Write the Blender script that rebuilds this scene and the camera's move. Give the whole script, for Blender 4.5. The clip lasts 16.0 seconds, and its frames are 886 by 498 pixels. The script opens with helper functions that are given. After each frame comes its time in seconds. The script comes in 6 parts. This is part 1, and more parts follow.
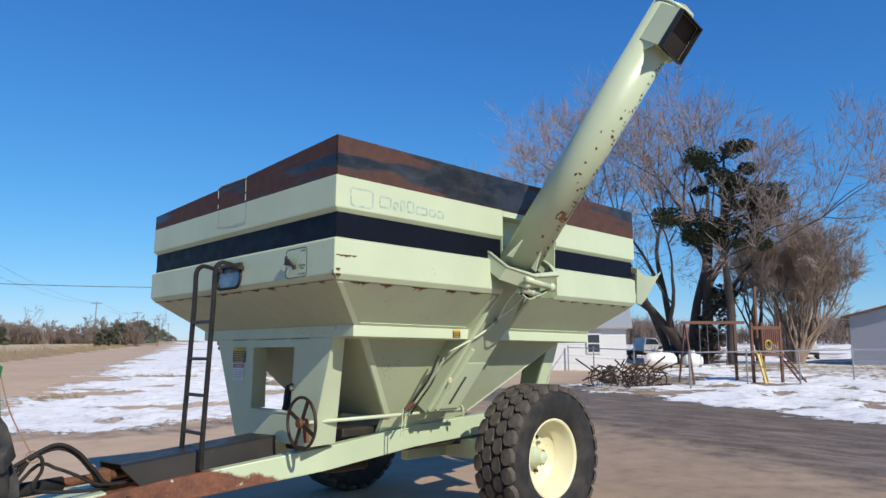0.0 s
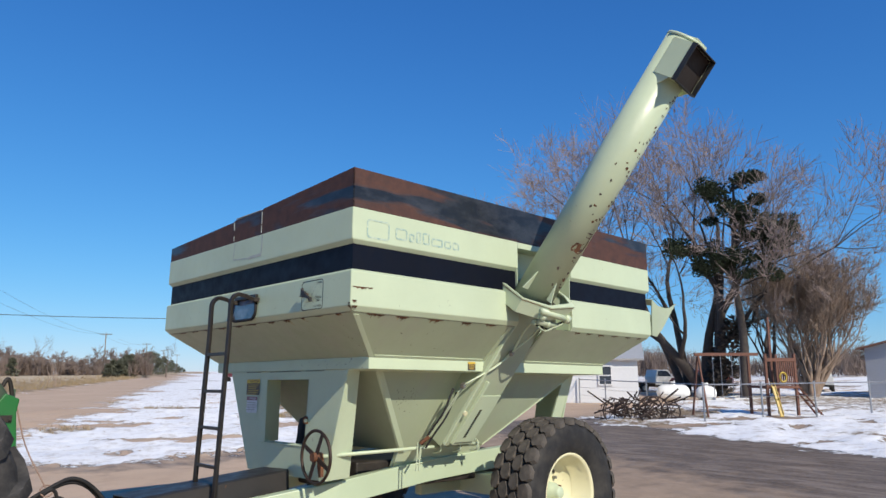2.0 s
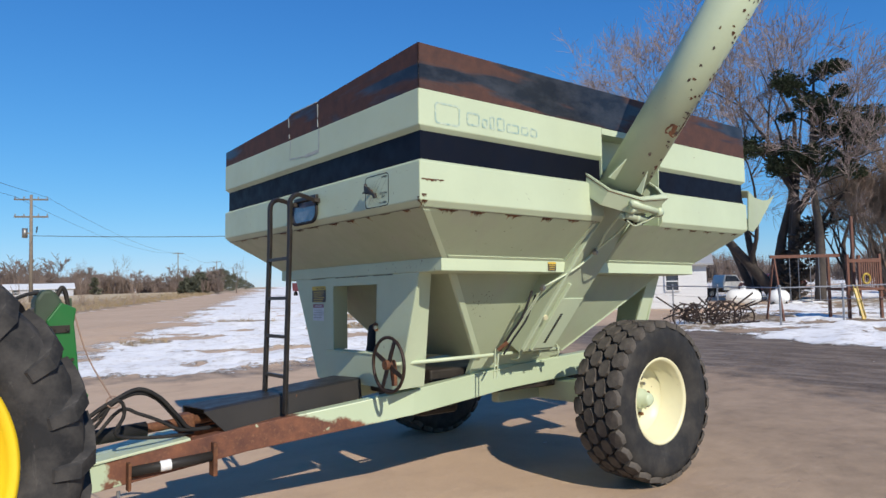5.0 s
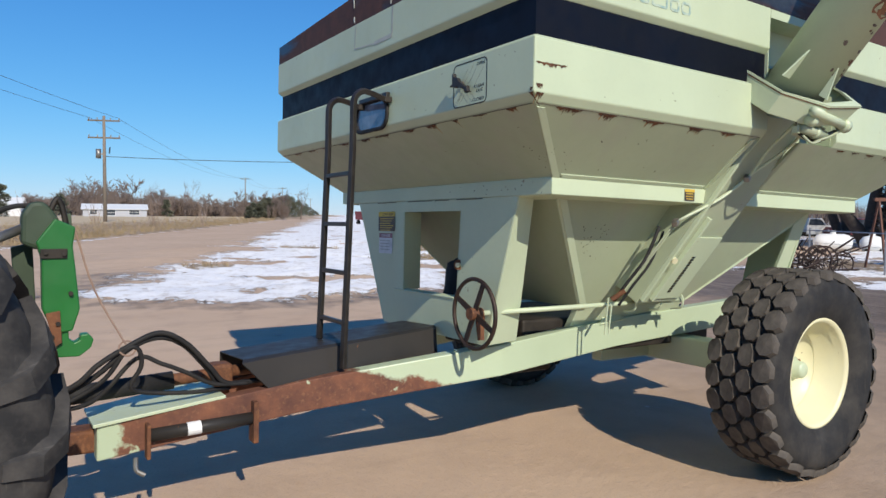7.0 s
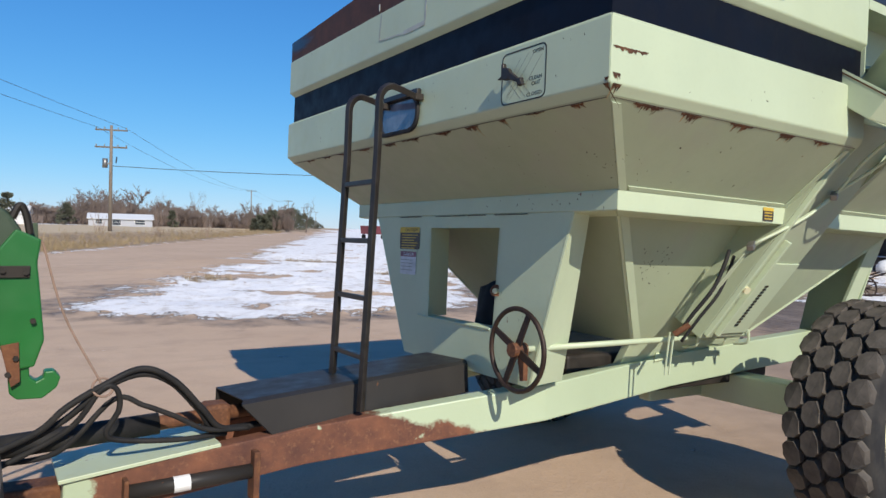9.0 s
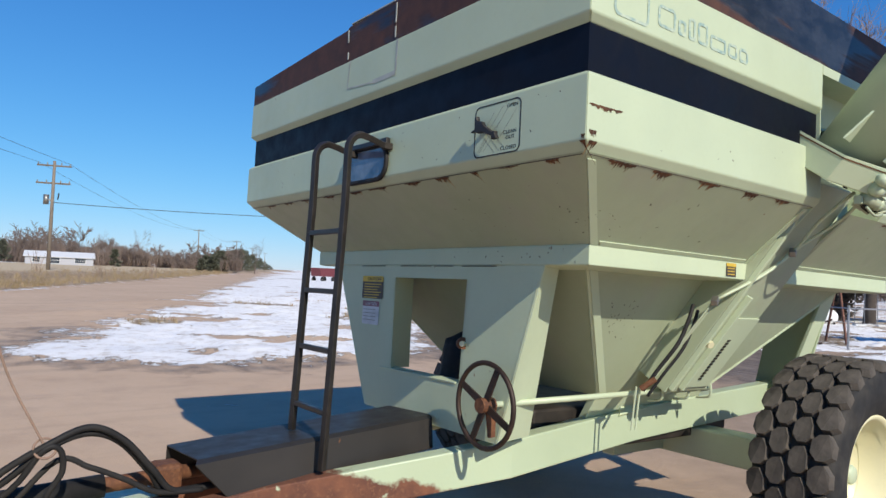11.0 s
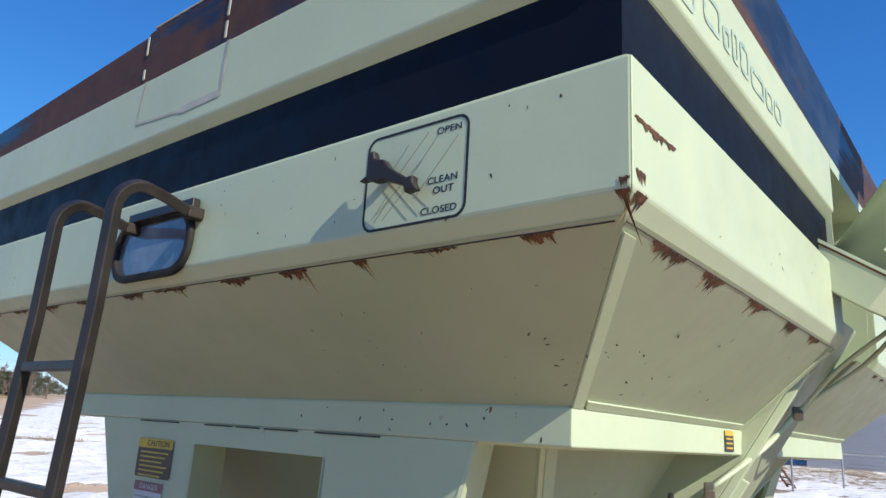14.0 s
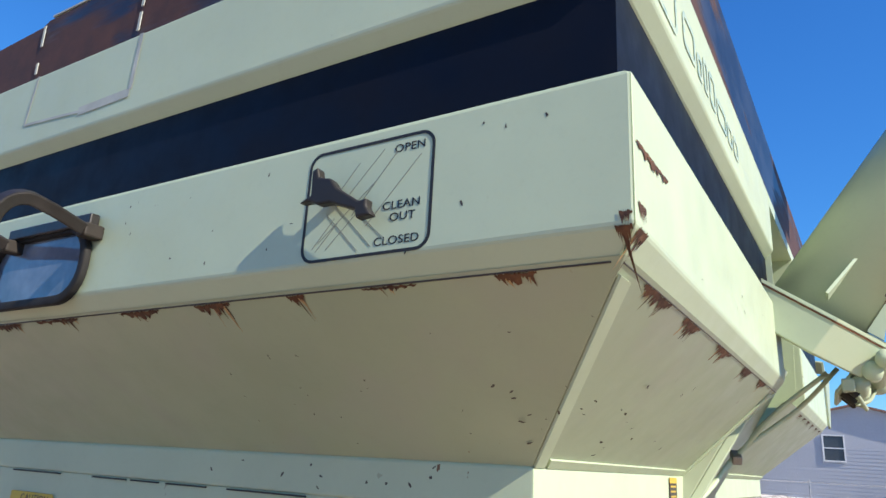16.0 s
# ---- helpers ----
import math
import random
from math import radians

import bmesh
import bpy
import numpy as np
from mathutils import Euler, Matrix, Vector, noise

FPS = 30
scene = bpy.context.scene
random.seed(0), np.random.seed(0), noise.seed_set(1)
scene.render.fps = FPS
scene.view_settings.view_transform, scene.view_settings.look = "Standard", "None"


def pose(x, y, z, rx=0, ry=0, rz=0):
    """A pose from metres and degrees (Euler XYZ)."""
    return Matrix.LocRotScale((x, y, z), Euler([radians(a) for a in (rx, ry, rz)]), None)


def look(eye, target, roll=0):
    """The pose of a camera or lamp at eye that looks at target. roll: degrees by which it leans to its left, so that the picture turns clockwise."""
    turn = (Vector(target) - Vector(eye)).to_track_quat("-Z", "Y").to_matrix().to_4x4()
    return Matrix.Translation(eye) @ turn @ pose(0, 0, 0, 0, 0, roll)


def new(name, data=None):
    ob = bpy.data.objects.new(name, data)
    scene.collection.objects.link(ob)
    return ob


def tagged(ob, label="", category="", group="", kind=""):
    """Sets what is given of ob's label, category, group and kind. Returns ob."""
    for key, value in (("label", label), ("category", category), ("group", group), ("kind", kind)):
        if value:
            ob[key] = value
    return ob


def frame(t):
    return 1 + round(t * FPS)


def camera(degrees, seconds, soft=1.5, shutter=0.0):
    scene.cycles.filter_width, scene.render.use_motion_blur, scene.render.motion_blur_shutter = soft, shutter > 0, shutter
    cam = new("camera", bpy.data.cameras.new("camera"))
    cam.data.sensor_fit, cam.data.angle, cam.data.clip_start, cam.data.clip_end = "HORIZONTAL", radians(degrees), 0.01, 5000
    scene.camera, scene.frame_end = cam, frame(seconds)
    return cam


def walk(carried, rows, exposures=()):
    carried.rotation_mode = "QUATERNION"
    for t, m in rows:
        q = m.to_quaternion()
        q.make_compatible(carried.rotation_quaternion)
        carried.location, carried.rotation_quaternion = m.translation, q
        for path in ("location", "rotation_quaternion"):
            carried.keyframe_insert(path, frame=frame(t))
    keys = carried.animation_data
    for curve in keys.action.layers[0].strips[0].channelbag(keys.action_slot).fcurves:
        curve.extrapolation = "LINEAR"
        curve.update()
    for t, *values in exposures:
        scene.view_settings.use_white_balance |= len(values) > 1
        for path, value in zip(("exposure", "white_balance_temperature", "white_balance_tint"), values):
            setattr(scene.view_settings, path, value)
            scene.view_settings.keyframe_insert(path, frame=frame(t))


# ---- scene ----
# The cart stands a little nose-up on its hitch: LEVEL carries its own level frame into the world.
cam = camera(65.1, 16.0)
LEVEL = Matrix(((0.999782, -0.000128, 0.020894, 0.000596),
                (-0.000128, 0.999924, 0.012296, 0.000350),
                (-0.020894, -0.012296, 0.999706, 0.056968),
                (0.0, 0.0, 0.0, 1.0)))
PATH = [
    (0, (-2.811, -4.017, 1.854), (-1.428, -2.596, 2.110), -0.25),
    (0.5, (-2.815, -4.022, 1.868), (-1.441, -2.595, 2.141), -0.20),
    (1, (-2.838, -4.018, 1.846), (-1.473, -2.588, 2.147), -0.30),
    (1.5, (-2.841, -4.016, 1.858), (-1.486, -2.581, 2.179), -0.20),
    (2, (-2.850, -3.980, 1.862), (-1.494, -2.551, 2.206), -0.20),
    (2.5, (-2.855, -3.946, 1.873), (-1.501, -2.518, 2.231), -0.30),
    (3, (-2.853, -3.984, 1.818), (-1.515, -2.546, 2.199), -0.50),
    (3.5, (-2.868, -3.979, 1.856), (-1.535, -2.530, 2.208), -0.30),
    (4, (-2.860, -3.904, 1.856), (-1.540, -2.432, 2.157), -0.55),
    (4.5, (-2.744, -3.733, 1.842), (-1.451, -2.221, 2.047), -1.05),
    (5, (-2.570, -3.471, 1.790), (-1.323, -1.910, 1.886), -1.40),
    (7.5, (-1.962, -2.171, 1.756), (-0.874, -0.496, 1.657), 1.10),
    (8, (-1.907, -1.998, 1.762), (-0.823, -0.319, 1.668), 1.50),
    (8.5, (-1.827, -1.839, 1.760), (-0.741, -0.162, 1.685), 1.60),
    (11, (-1.866, -1.669, 1.799), (-0.661, -0.075, 1.877), 2.40),
    (11.5, (-1.735, -1.464, 1.820), (-0.476, 0.084, 1.956), 2.90),
    (12, (-1.570, -1.239, 1.841), (-0.260, 0.258, 2.053), 3.45),
    (12.5, (-1.443, -0.932, 1.870), (-0.077, 0.500, 2.161), 3.40),
    (13, (-1.280, -0.728, 1.876), (0.126, 0.646, 2.244), 3.45),
    (13.5, (-1.065, -0.575, 1.914), (0.387, 0.733, 2.337), 3.40),
    (14, (-0.995, -0.433, 1.933), (0.504, 0.807, 2.396), 3.25),
    (14.5, (-0.956, -0.297, 1.972), (0.595, 0.868, 2.459), 3.35),
    (15, (-0.913, -0.238, 1.997), (0.682, 0.855, 2.509), 3.20),
    (15.5, (-0.897, -0.235, 2.001), (0.726, 0.808, 2.530), 3.15),
    (16, (-0.894, -0.239, 2.001), (0.738, 0.782, 2.543), 3.05),
]
walk(cam, [(t, look(eye, target, roll)) for t, eye, target, roll in PATH],
     [(0.0, 0.0), (5.0, -0.05), (8.0, -0.02), (11.0, 0.0), (13.0, 0.14), (14.5, 0.34), (16.0, 0.50)])

# ---- world, sun, exposure ----
SUN_AZ, SUN_EL = radians(190.9), radians(34.6)
world = bpy.data.worlds.new("world")
scene.world = world
world.use_nodes = True
wn = world.node_tree
sky = wn.nodes.new("ShaderNodeTexSky")
sky.sky_type = "NISHITA"
sky.sun_disc = False
sky.sun_elevation, sky.sun_rotation = SUN_EL, SUN_AZ
sky.air_density, sky.dust_density, sky.ozone_density, sky.altitude = 1.0, 0.0, 3.0, 600
deep = wn.nodes.new("ShaderNodeHueSaturation")
deep.inputs["Saturation"].default_value = 1.06
tint = wn.nodes.new("ShaderNodeMix")
tint.data_type, tint.blend_type = "RGBA", "MULTIPLY"
tint.inputs[0].default_value, tint.inputs[7].default_value = 1.0, (0.655, 1.0, 1.36, 1.0)
wn.links.new(sky.outputs[0], tint.inputs[6])
wn.links.new(tint.outputs[2], deep.inputs["Color"])
# each colour eases off towards the bright horizon, as through clear winter air
split, join = wn.nodes.new("ShaderNodeSeparateColor"), wn.nodes.new("ShaderNodeCombineColor")
wn.links.new(deep.outputs[0], split.inputs[0])
for channel, (gain, ease) in enumerate(((0.80, 0.010), (1.10, 0.066), (1.52, 0.092))):
    soft_k, under, over = (wn.nodes.new("ShaderNodeMath") for k in range(3))
    soft_k.operation, under.operation, over.operation = "MULTIPLY_ADD", "MULTIPLY", "DIVIDE"
    soft_k.inputs[1].default_value, soft_k.inputs[2].default_value, under.inputs[1].default_value = ease, 1.0, gain
    wn.links.new(split.outputs[channel], soft_k.inputs[0])
    wn.links.new(split.outputs[channel], under.inputs[0])
    wn.links.new(under.outputs[0], over.inputs[0])
    wn.links.new(soft_k.outputs[0], over.inputs[1])
    wn.links.new(over.outputs[0], join.inputs[channel])
wn.links.new(join.outputs[0], wn.nodes["Background"].inputs[0])
wn.nodes["Background"].inputs[1].default_value = 0.109
sun_data = bpy.data.lights.new("sun", "SUN")
sun_data.energy, sun_data.angle, sun_data.color = 4.9, radians(0.53), (1.0, 0.92, 0.79)
sun = new("sun", sun_data)
sun_dir = Vector((math.sin(SUN_AZ) * math.cos(SUN_EL), math.cos(SUN_AZ) * math.cos(SUN_EL), math.sin(SUN_EL)))
sun.matrix_world = look(tuple(sun_dir * 60), (0, 0, 0))

# ---- small builders ----
def mesh_of(name, verts, faces, mats, idx=None, smooth=False):
    me = bpy.data.meshes.new(name)
    me.from_pydata([tuple(v) for v in verts], [], faces)
    for m in mats if isinstance(mats, (list, tuple)) else [mats]:
        me.materials.append(m)
    if idx:
        me.polygons.foreach_set("material_index", idx)
    if smooth:
        me.polygons.foreach_set("use_smooth", [True] * len(me.polygons))
    me.update()
    return me


def part(name, bm, material, parent, label="", smooth=False):
    """Links a bmesh, or (verts, faces), as one mesh under a thing or a part."""
    if isinstance(bm, tuple):
        me = mesh_of(name, bm[0], bm[1], material, None, smooth)
        b = bmesh.new()
        b.from_mesh(me)
        bmesh.ops.recalc_face_normals(b, faces=b.faces)
        b.to_mesh(me)
        b.free()
    else:
        bmesh.ops.recalc_face_normals(bm, faces=bm.faces)
        me = bpy.data.meshes.new(name)
        bm.to_mesh(me)
        bm.free()
        for m in material if isinstance(material, (list, tuple)) else [material]:
            me.materials.append(m)
        if smooth:
            me.polygons.foreach_set("use_smooth", [True] * len(me.polygons))
    ob = new(name, me)
    ob.parent = parent
    if label:
        tagged(ob, label)
    return ob


def thing(name, label, category, m=None, group="", kind=""):
    ob = new(name)
    ob.empty_display_size = 0.2
    if m is not None:
        ob.matrix_world = m
    return tagged(ob, label, category, group, kind)


def box(lo, hi, bevel=0.0, m=None):
    bm = bmesh.new()
    bmesh.ops.create_cube(bm, size=1)
    c, s = [(a + b) / 2 for a, b in zip(lo, hi)], [b - a for a, b in zip(lo, hi)]
    for v in bm.verts:
        v.co = Vector((v.co.x * s[0] + c[0], v.co.y * s[1] + c[1], v.co.z * s[2] + c[2]))
    if bevel:
        bmesh.ops.bevel(bm, geom=list(bm.edges), offset=bevel, segments=2, affect="EDGES", profile=0.5)
    if m is not None:
        bm.transform(m)
    return bm


def prism(poly, axis, a, b, bevel=0.0):
    """A polygon in the plane across an axis, drawn out from a to b. poly: pairs of the two other axes in order."""
    def at3(p, q, w):
        return {"x": (w, p, q), "y": (p, w, q), "z": (p, q, w)}[axis]
    bm = bmesh.new()
    lo = [bm.verts.new(at3(p, q, a)) for p, q in poly]
    hi = [bm.verts.new(at3(p, q, b)) for p, q in poly]
    bm.faces.new(lo)
    bm.faces.new(hi[::-1])
    for i in range(len(poly)):
        j = (i + 1) % len(poly)
        bm.faces.new((lo[i], hi[i], hi[j], lo[j]))
    bmesh.ops.recalc_face_normals(bm, faces=bm.faces)
    if bevel:
        bmesh.ops.bevel(bm, geom=list(bm.edges), offset=bevel, segments=2, affect="EDGES", profile=0.5)
    return bm


def tube(points, radius, sides=10, closed=False, taper=None):
    """A round bar along points."""
    pts = [Vector(p) for p in points]
    n = len(pts)
    verts, faces = [], []
    up = Vector((0.13, 0.21, 0.97))
    for i, p in enumerate(pts):
        if closed:
            d = pts[(i + 1) % n] - pts[i - 1]
        else:
            d = pts[min(i + 1, n - 1)] - pts[max(i - 1, 0)]
        d.normalize()
        s = d.cross(up)
        if s.length < 1e-3:
            s = d.cross(Vector((1, 0, 0)))
        s.normalize()
        u = s.cross(d)
        up = u
        r = radius if taper is None else radius + (taper - radius) * i / (n - 1)
        for k in range(sides):
            a = 2 * math.pi * k / sides
            verts.append(p + s * (r * math.cos(a)) + u * (r * math.sin(a)))
    for i in range(n if closed else n - 1):
        j = (i + 1) % n
        for k in range(sides):
            l = (k + 1) % sides
            faces.append((i * sides + k, i * sides + l, j * sides + l, j * sides + k))
    if not closed:
        faces.append(tuple(range(sides))[::-1])
        faces.append(tuple((n - 1) * sides + k for k in range(sides)))
    return verts, faces


def curve_points(points, steps=6):
    """A smooth line through points."""
    p = [Vector(q) for q in points]
    p = [p[0] * 2 - p[1]] + p + [p[-1] * 2 - p[-2]]
    out = []
    for i in range(1, len(p) - 2):
        for k in range(steps):
            t = k / steps
            a, b, c, d = p[i - 1], p[i], p[i + 1], p[i + 2]
            out.append(0.5 * (2 * b + (c - a) * t + (2 * a - 5 * b + 4 * c - d) * t * t + (3 * b - a - 3 * c + d) * t ** 3))
    out.append(p[-2])
    return out


def lathe(profile, m, sides=48):
    """Turns (radius, along) pairs round the y axis of m."""
    verts, faces = [], []
    n = len(profile)
    for k in range(sides):
        a = 2 * math.pi * k / sides
        for r, w in profile:
            verts.append(m @ Vector((r * math.cos(a), w, r * math.sin(a))))
    for k in range(sides):
        l = (k + 1) % sides
        for i in range(n - 1):
            faces.append((k * n + i, k * n + i + 1, l * n + i + 1, l * n + i))
    return verts, faces


def plate(corners, thick):
    """A flat plate through corners, with thickness to both sides."""
    c = [Vector(p) for p in corners]
    nrm = (c[1] - c[0]).cross(c[2] - c[0]).normalized() * (thick / 2)
    n = len(c)
    verts = [p + nrm for p in c] + [p - nrm for p in c]
    faces = [tuple(range(n)), tuple(range(2 * n - 1, n - 1, -1))] + [(i, n + i, n + (i + 1) % n, (i + 1) % n) for i in range(n)]
    return verts, faces


def merge(*pieces):
    verts, faces = [], []
    for v, f in pieces:
        o = len(verts)
        verts += list(v)
        faces += [tuple(i + o for i in q) for q in f]
    return verts, faces


# ---- materials ----
class Nodes:
    def __init__(self, name):
        self.mat = bpy.data.materials.new(name)
        self.mat.use_nodes = True
        self.t = self.mat.node_tree
        self.b = self.t.nodes["Principled BSDF"]
        self.co = self.t.nodes.new("ShaderNodeTexCoord").outputs["Object"]
        self.nrm = None

    def link(self, a, b):
        self.t.links.new(a, b)

    def noise(self, scale, detail=4.0, rough=0.55, vec=None, stretch=None, dist=0.0):
        n = self.t.nodes.new("ShaderNodeTexNoise")
        n.inputs["Scale"].default_value, n.inputs["Detail"].default_value, n.inputs["Roughness"].default_value = scale, detail, rough
        n.inputs["Distortion"].default_value = dist
        v = vec or self.co
        if stretch:
            mp = self.t.nodes.new("ShaderNodeMapping")
            mp.inputs["Scale"].default_value = stretch
            self.link(v, mp.inputs[0])
            v = mp.outputs[0]
        self.link(v, n.inputs["Vector"])
        return n.outputs["Fac"]

    def ramp(self, fac, lo, hi, a=0.0, b=1.0):
        n = self.t.nodes.new("ShaderNodeMapRange")
        n.inputs["From Min"].default_value, n.inputs["From Max"].default_value = lo, hi
        n.inputs["To Min"].default_value, n.inputs["To Max"].default_value = a, b
        self.link(fac, n.inputs["Value"])
        return n.outputs[0]

    def mix(self, fac, a, b):
        n = self.t.nodes.new("ShaderNodeMix")
        n.data_type = "RGBA"
        for s, v in ((n.inputs[0], fac), (n.inputs[6], a), (n.inputs[7], b)):
            if isinstance(v, (int, float)):
                s.default_value = v
            elif isinstance(v, tuple):
                s.default_value = (*v, 1)
            else:
                self.link(v, s)
        return n.outputs[2]

    def math(self, op, a, b=0.0):
        n = self.t.nodes.new("ShaderNodeMath")
        n.operation = op
        for s, v in ((n.inputs[0], a), (n.inputs[1], b)):
            if isinstance(v, (int, float)):
                s.default_value = v
            else:
                self.link(v, s)
        return n.outputs[0]

    def axis(self, which, vec=None):
        n = self.t.nodes.new("ShaderNodeSeparateXYZ")
        self.link(vec or self.co, n.inputs[0])
        return n.outputs["XYZ".index(which)]

    def attr(self, name):
        n = self.t.nodes.new("ShaderNodeAttribute")
        n.attribute_name = name
        return n.outputs["Fac"]

    def rand(self):
        return self.t.nodes.new("ShaderNodeObjectInfo").outputs["Random"]

    def island(self):
        return self.t.nodes.new("ShaderNodeNewGeometry").outputs["Random Per Island"]

    def bump(self, height, strength=0.3, distance=0.01):
        n = self.t.nodes.new("ShaderNodeBump")
        n.inputs["Strength"].default_value, n.inputs["Distance"].default_value = strength, distance
        self.link(height, n.inputs["Height"])
        if self.nrm is not None:
            self.link(self.nrm, n.inputs["Normal"])
        self.nrm = n.outputs[0]
        self.link(self.nrm, self.b.inputs["Normal"])

    def done(self, color, rough=0.5, metal=0.0, spec=0.5):
        for key, v in (("Base Color", color), ("Roughness", rough), ("Metallic", metal), ("Specular IOR Level", spec)):
            s = self.b.inputs[key]
            if isinstance(v, tuple):
                s.default_value = (*v, 1)
            elif isinstance(v, (int, float)):
                s.default_value = v
            else:
                self.link(v, s)
        return self.mat


def painted(name, base, chip=(0.16, 0.07, 0.03), chips=0.0, rough=0.42, grime=0.12, streak=0.0):
    """Weathered paint: faded patches, fine grain, streaks down the face, chips to rust."""
    n = Nodes(name)
    big = n.ramp(n.noise(1.3, 4), 0.3, 0.75)
    pale = tuple(min(1, c * 1.08) for c in base)
    dull = tuple(c * (1 - grime) for c in base)
    col = n.mix(big, dull, pale)
    col = n.mix(n.ramp(n.noise(38, 5, 0.7), 0.52, 0.8, 0, 0.12), col, tuple(c * 0.6 for c in base))
    if streak:
        s = n.ramp(n.noise(2.2, 3, 0.5, None, (2.2, 2.2, 0.12)), 0.5, 0.78, 0, streak)
        col = n.mix(s, col, (0.355, 0.365, 0.28))
    if chips:
        c = n.ramp(n.noise(23, 3, 0.6, None, (1, 1, 0.7)), 0.735 - chips * 0.05, 0.76 - chips * 0.05)
        gate = n.ramp(n.noise(1.7, 2), 0.5, 0.62)
        col = n.mix(n.math("MULTIPLY", c, gate), col, chip)
    n.bump(n.noise(2.5, 3), 0.12, 0.03)
    n.bump(n.noise(60, 3), 0.05, 0.003)
    return n.done(col, n.ramp(n.noise(9, 3), 0.3, 0.7, rough - 0.08, rough + 0.12))


GREEN = (0.475, 0.545, 0.375)
m_green = painted("pale green paint", GREEN, chips=0.5, grime=0.07)
# streaked copy of GREEN, about a quarter darker all over
m_green_s = painted("streaked darkened green paint", (0.365, 0.415, 0.280), chips=0.4, grime=0.1, streak=0.75)
m_cream = painted("cream wheel paint", (0.68, 0.64, 0.41), chips=0.4, grime=0.12)
m_navy = painted("dark navy paint", (0.003, 0.0042, 0.0105), chips=0.0, rough=0.5, grime=0.3)
m_black = painted("black paint", (0.032, 0.029, 0.027), chips=0.6, rough=0.48, grime=0.3)
m_tractor = painted("green tractor paint", (0.018, 0.190, 0.034), chip=(0.10, 0.07, 0.045), chips=1.6, rough=0.42, grime=0.5)
m_casting = painted("grimy green casting", (0.060, 0.095, 0.052), chip=(0.05, 0.035, 0.025), chips=1.8, rough=0.6, grime=0.6)
m_yellow = painted("yellow wheel paint", (0.85, 0.58, 0.02), chips=0.3, rough=0.4, grime=0.1)


def board_material():
    n = Nodes("rusty black sideboard")
    streak = n.noise(1.0, 6, 0.62, None, (0.45, 0.45, 4.2), 0.4)
    blotch = n.noise(0.65, 3, 0.5, None, (1.0, 1.0, 0.4))
    f = n.ramp(n.math("ADD", n.math("MULTIPLY", streak, 0.75), n.math("MULTIPLY", blotch, 0.6)), 0.64, 0.70)
    rust = n.mix(n.ramp(n.noise(9, 6, 0.7), 0.35, 0.7), (0.045, 0.019, 0.015), (0.088, 0.034, 0.021))
    soot = n.mix(n.ramp(n.noise(3.0, 5, 0.7, None, (1, 1, 2.0)), 0.45, 0.65), (0.012, 0.013, 0.016), (0.040, 0.042, 0.048))
    col = n.mix(f, soot, rust)
    n.bump(n.noise(30, 4), 0.1, 0.004)
    return n.done(col, n.ramp(f, 0, 1, 0.33, 0.75))


m_board = board_material()


def rust_material(name, a=(0.17, 0.065, 0.025), b=(0.07, 0.028, 0.016), left=0.0):
    n = Nodes(name)
    col = n.mix(n.ramp(n.noise(7, 6, 0.65), 0.3, 0.7), b, a)
    col = n.mix(n.ramp(n.noise(45, 4), 0.5, 0.75, 0, 0.6), col, (0.27, 0.12, 0.05))
    if left:
        g = n.ramp(n.noise(3.1, 5, 0.6), 0.50 + left, 0.53 + left)
        col = n.mix(g, col, (0.50, 0.52, 0.27))
    n.bump(n.noise(50, 5), 0.35, 0.004)
    return n.done(col, 0.8)


m_rust = rust_material("rust")
m_stain = rust_material("rust stain", (0.125, 0.048, 0.017), (0.032, 0.014, 0.008))


def run_material():
    n = Nodes("thin rust run")
    col = n.mix(n.ramp(n.noise(30, 4), 0.4, 0.7), (0.44, 0.30, 0.14), (0.27, 0.12, 0.045))
    return n.done(col, 0.7)


m_run = run_material()


def rubber(name, base=(0.022, 0.022, 0.023), dust=(0.12, 0.105, 0.085), amount=0.5):
    n = Nodes(name)
    col = n.mix(n.ramp(n.noise(5, 5, 0.65), 0.42, 0.75, 0, amount), base, dust)
    col = n.mix(n.ramp(n.noise(4, 6, 0.7, None, (6, 6, 1), 1.5), 0.60, 0.68, 0, amount * 0.6), col, dust)
    n.bump(n.noise(70, 4), 0.2, 0.003)
    return n.done(col, n.ramp(n.noise(8, 3), 0.3, 0.7, 0.62, 0.9))


m_tyre = rubber("tyre rubber", amount=0.35)
m_lug = rubber("worn tread rubber", (0.050, 0.045, 0.040), (0.17, 0.145, 0.12), 0.75)
m_ttyre = rubber("scuffed tractor tyre rubber", (0.020, 0.020, 0.021), (0.11, 0.10, 0.09), 0.65)
m_hose = rubber("hose rubber", (0.012, 0.012, 0.013), (0.05, 0.045, 0.04), 0.5)


def plain(name, base, rough=0.5, metal=0.0, vary=0.25, scale=12.0, bump=0.15):
    n = Nodes(name)
    col = n.mix(n.ramp(n.noise(scale, 5), 0.3, 0.7), tuple(c * (1 - vary) for c in base), tuple(min(1, c * (1 + vary * 0.5)) for c in base))
    col = n.mix(n.ramp(n.noise(scale * 0.13, 3), 0.4, 0.7, 0, vary), col, tuple(c * 0.6 for c in base))
    n.bump(n.noise(scale * 4, 4), bump, 0.004)
    return n.done(col, n.ramp(n.noise(scale, 3), 0.3, 0.7, max(0.03, rough - 0.08), min(1, rough + 0.1)), metal)


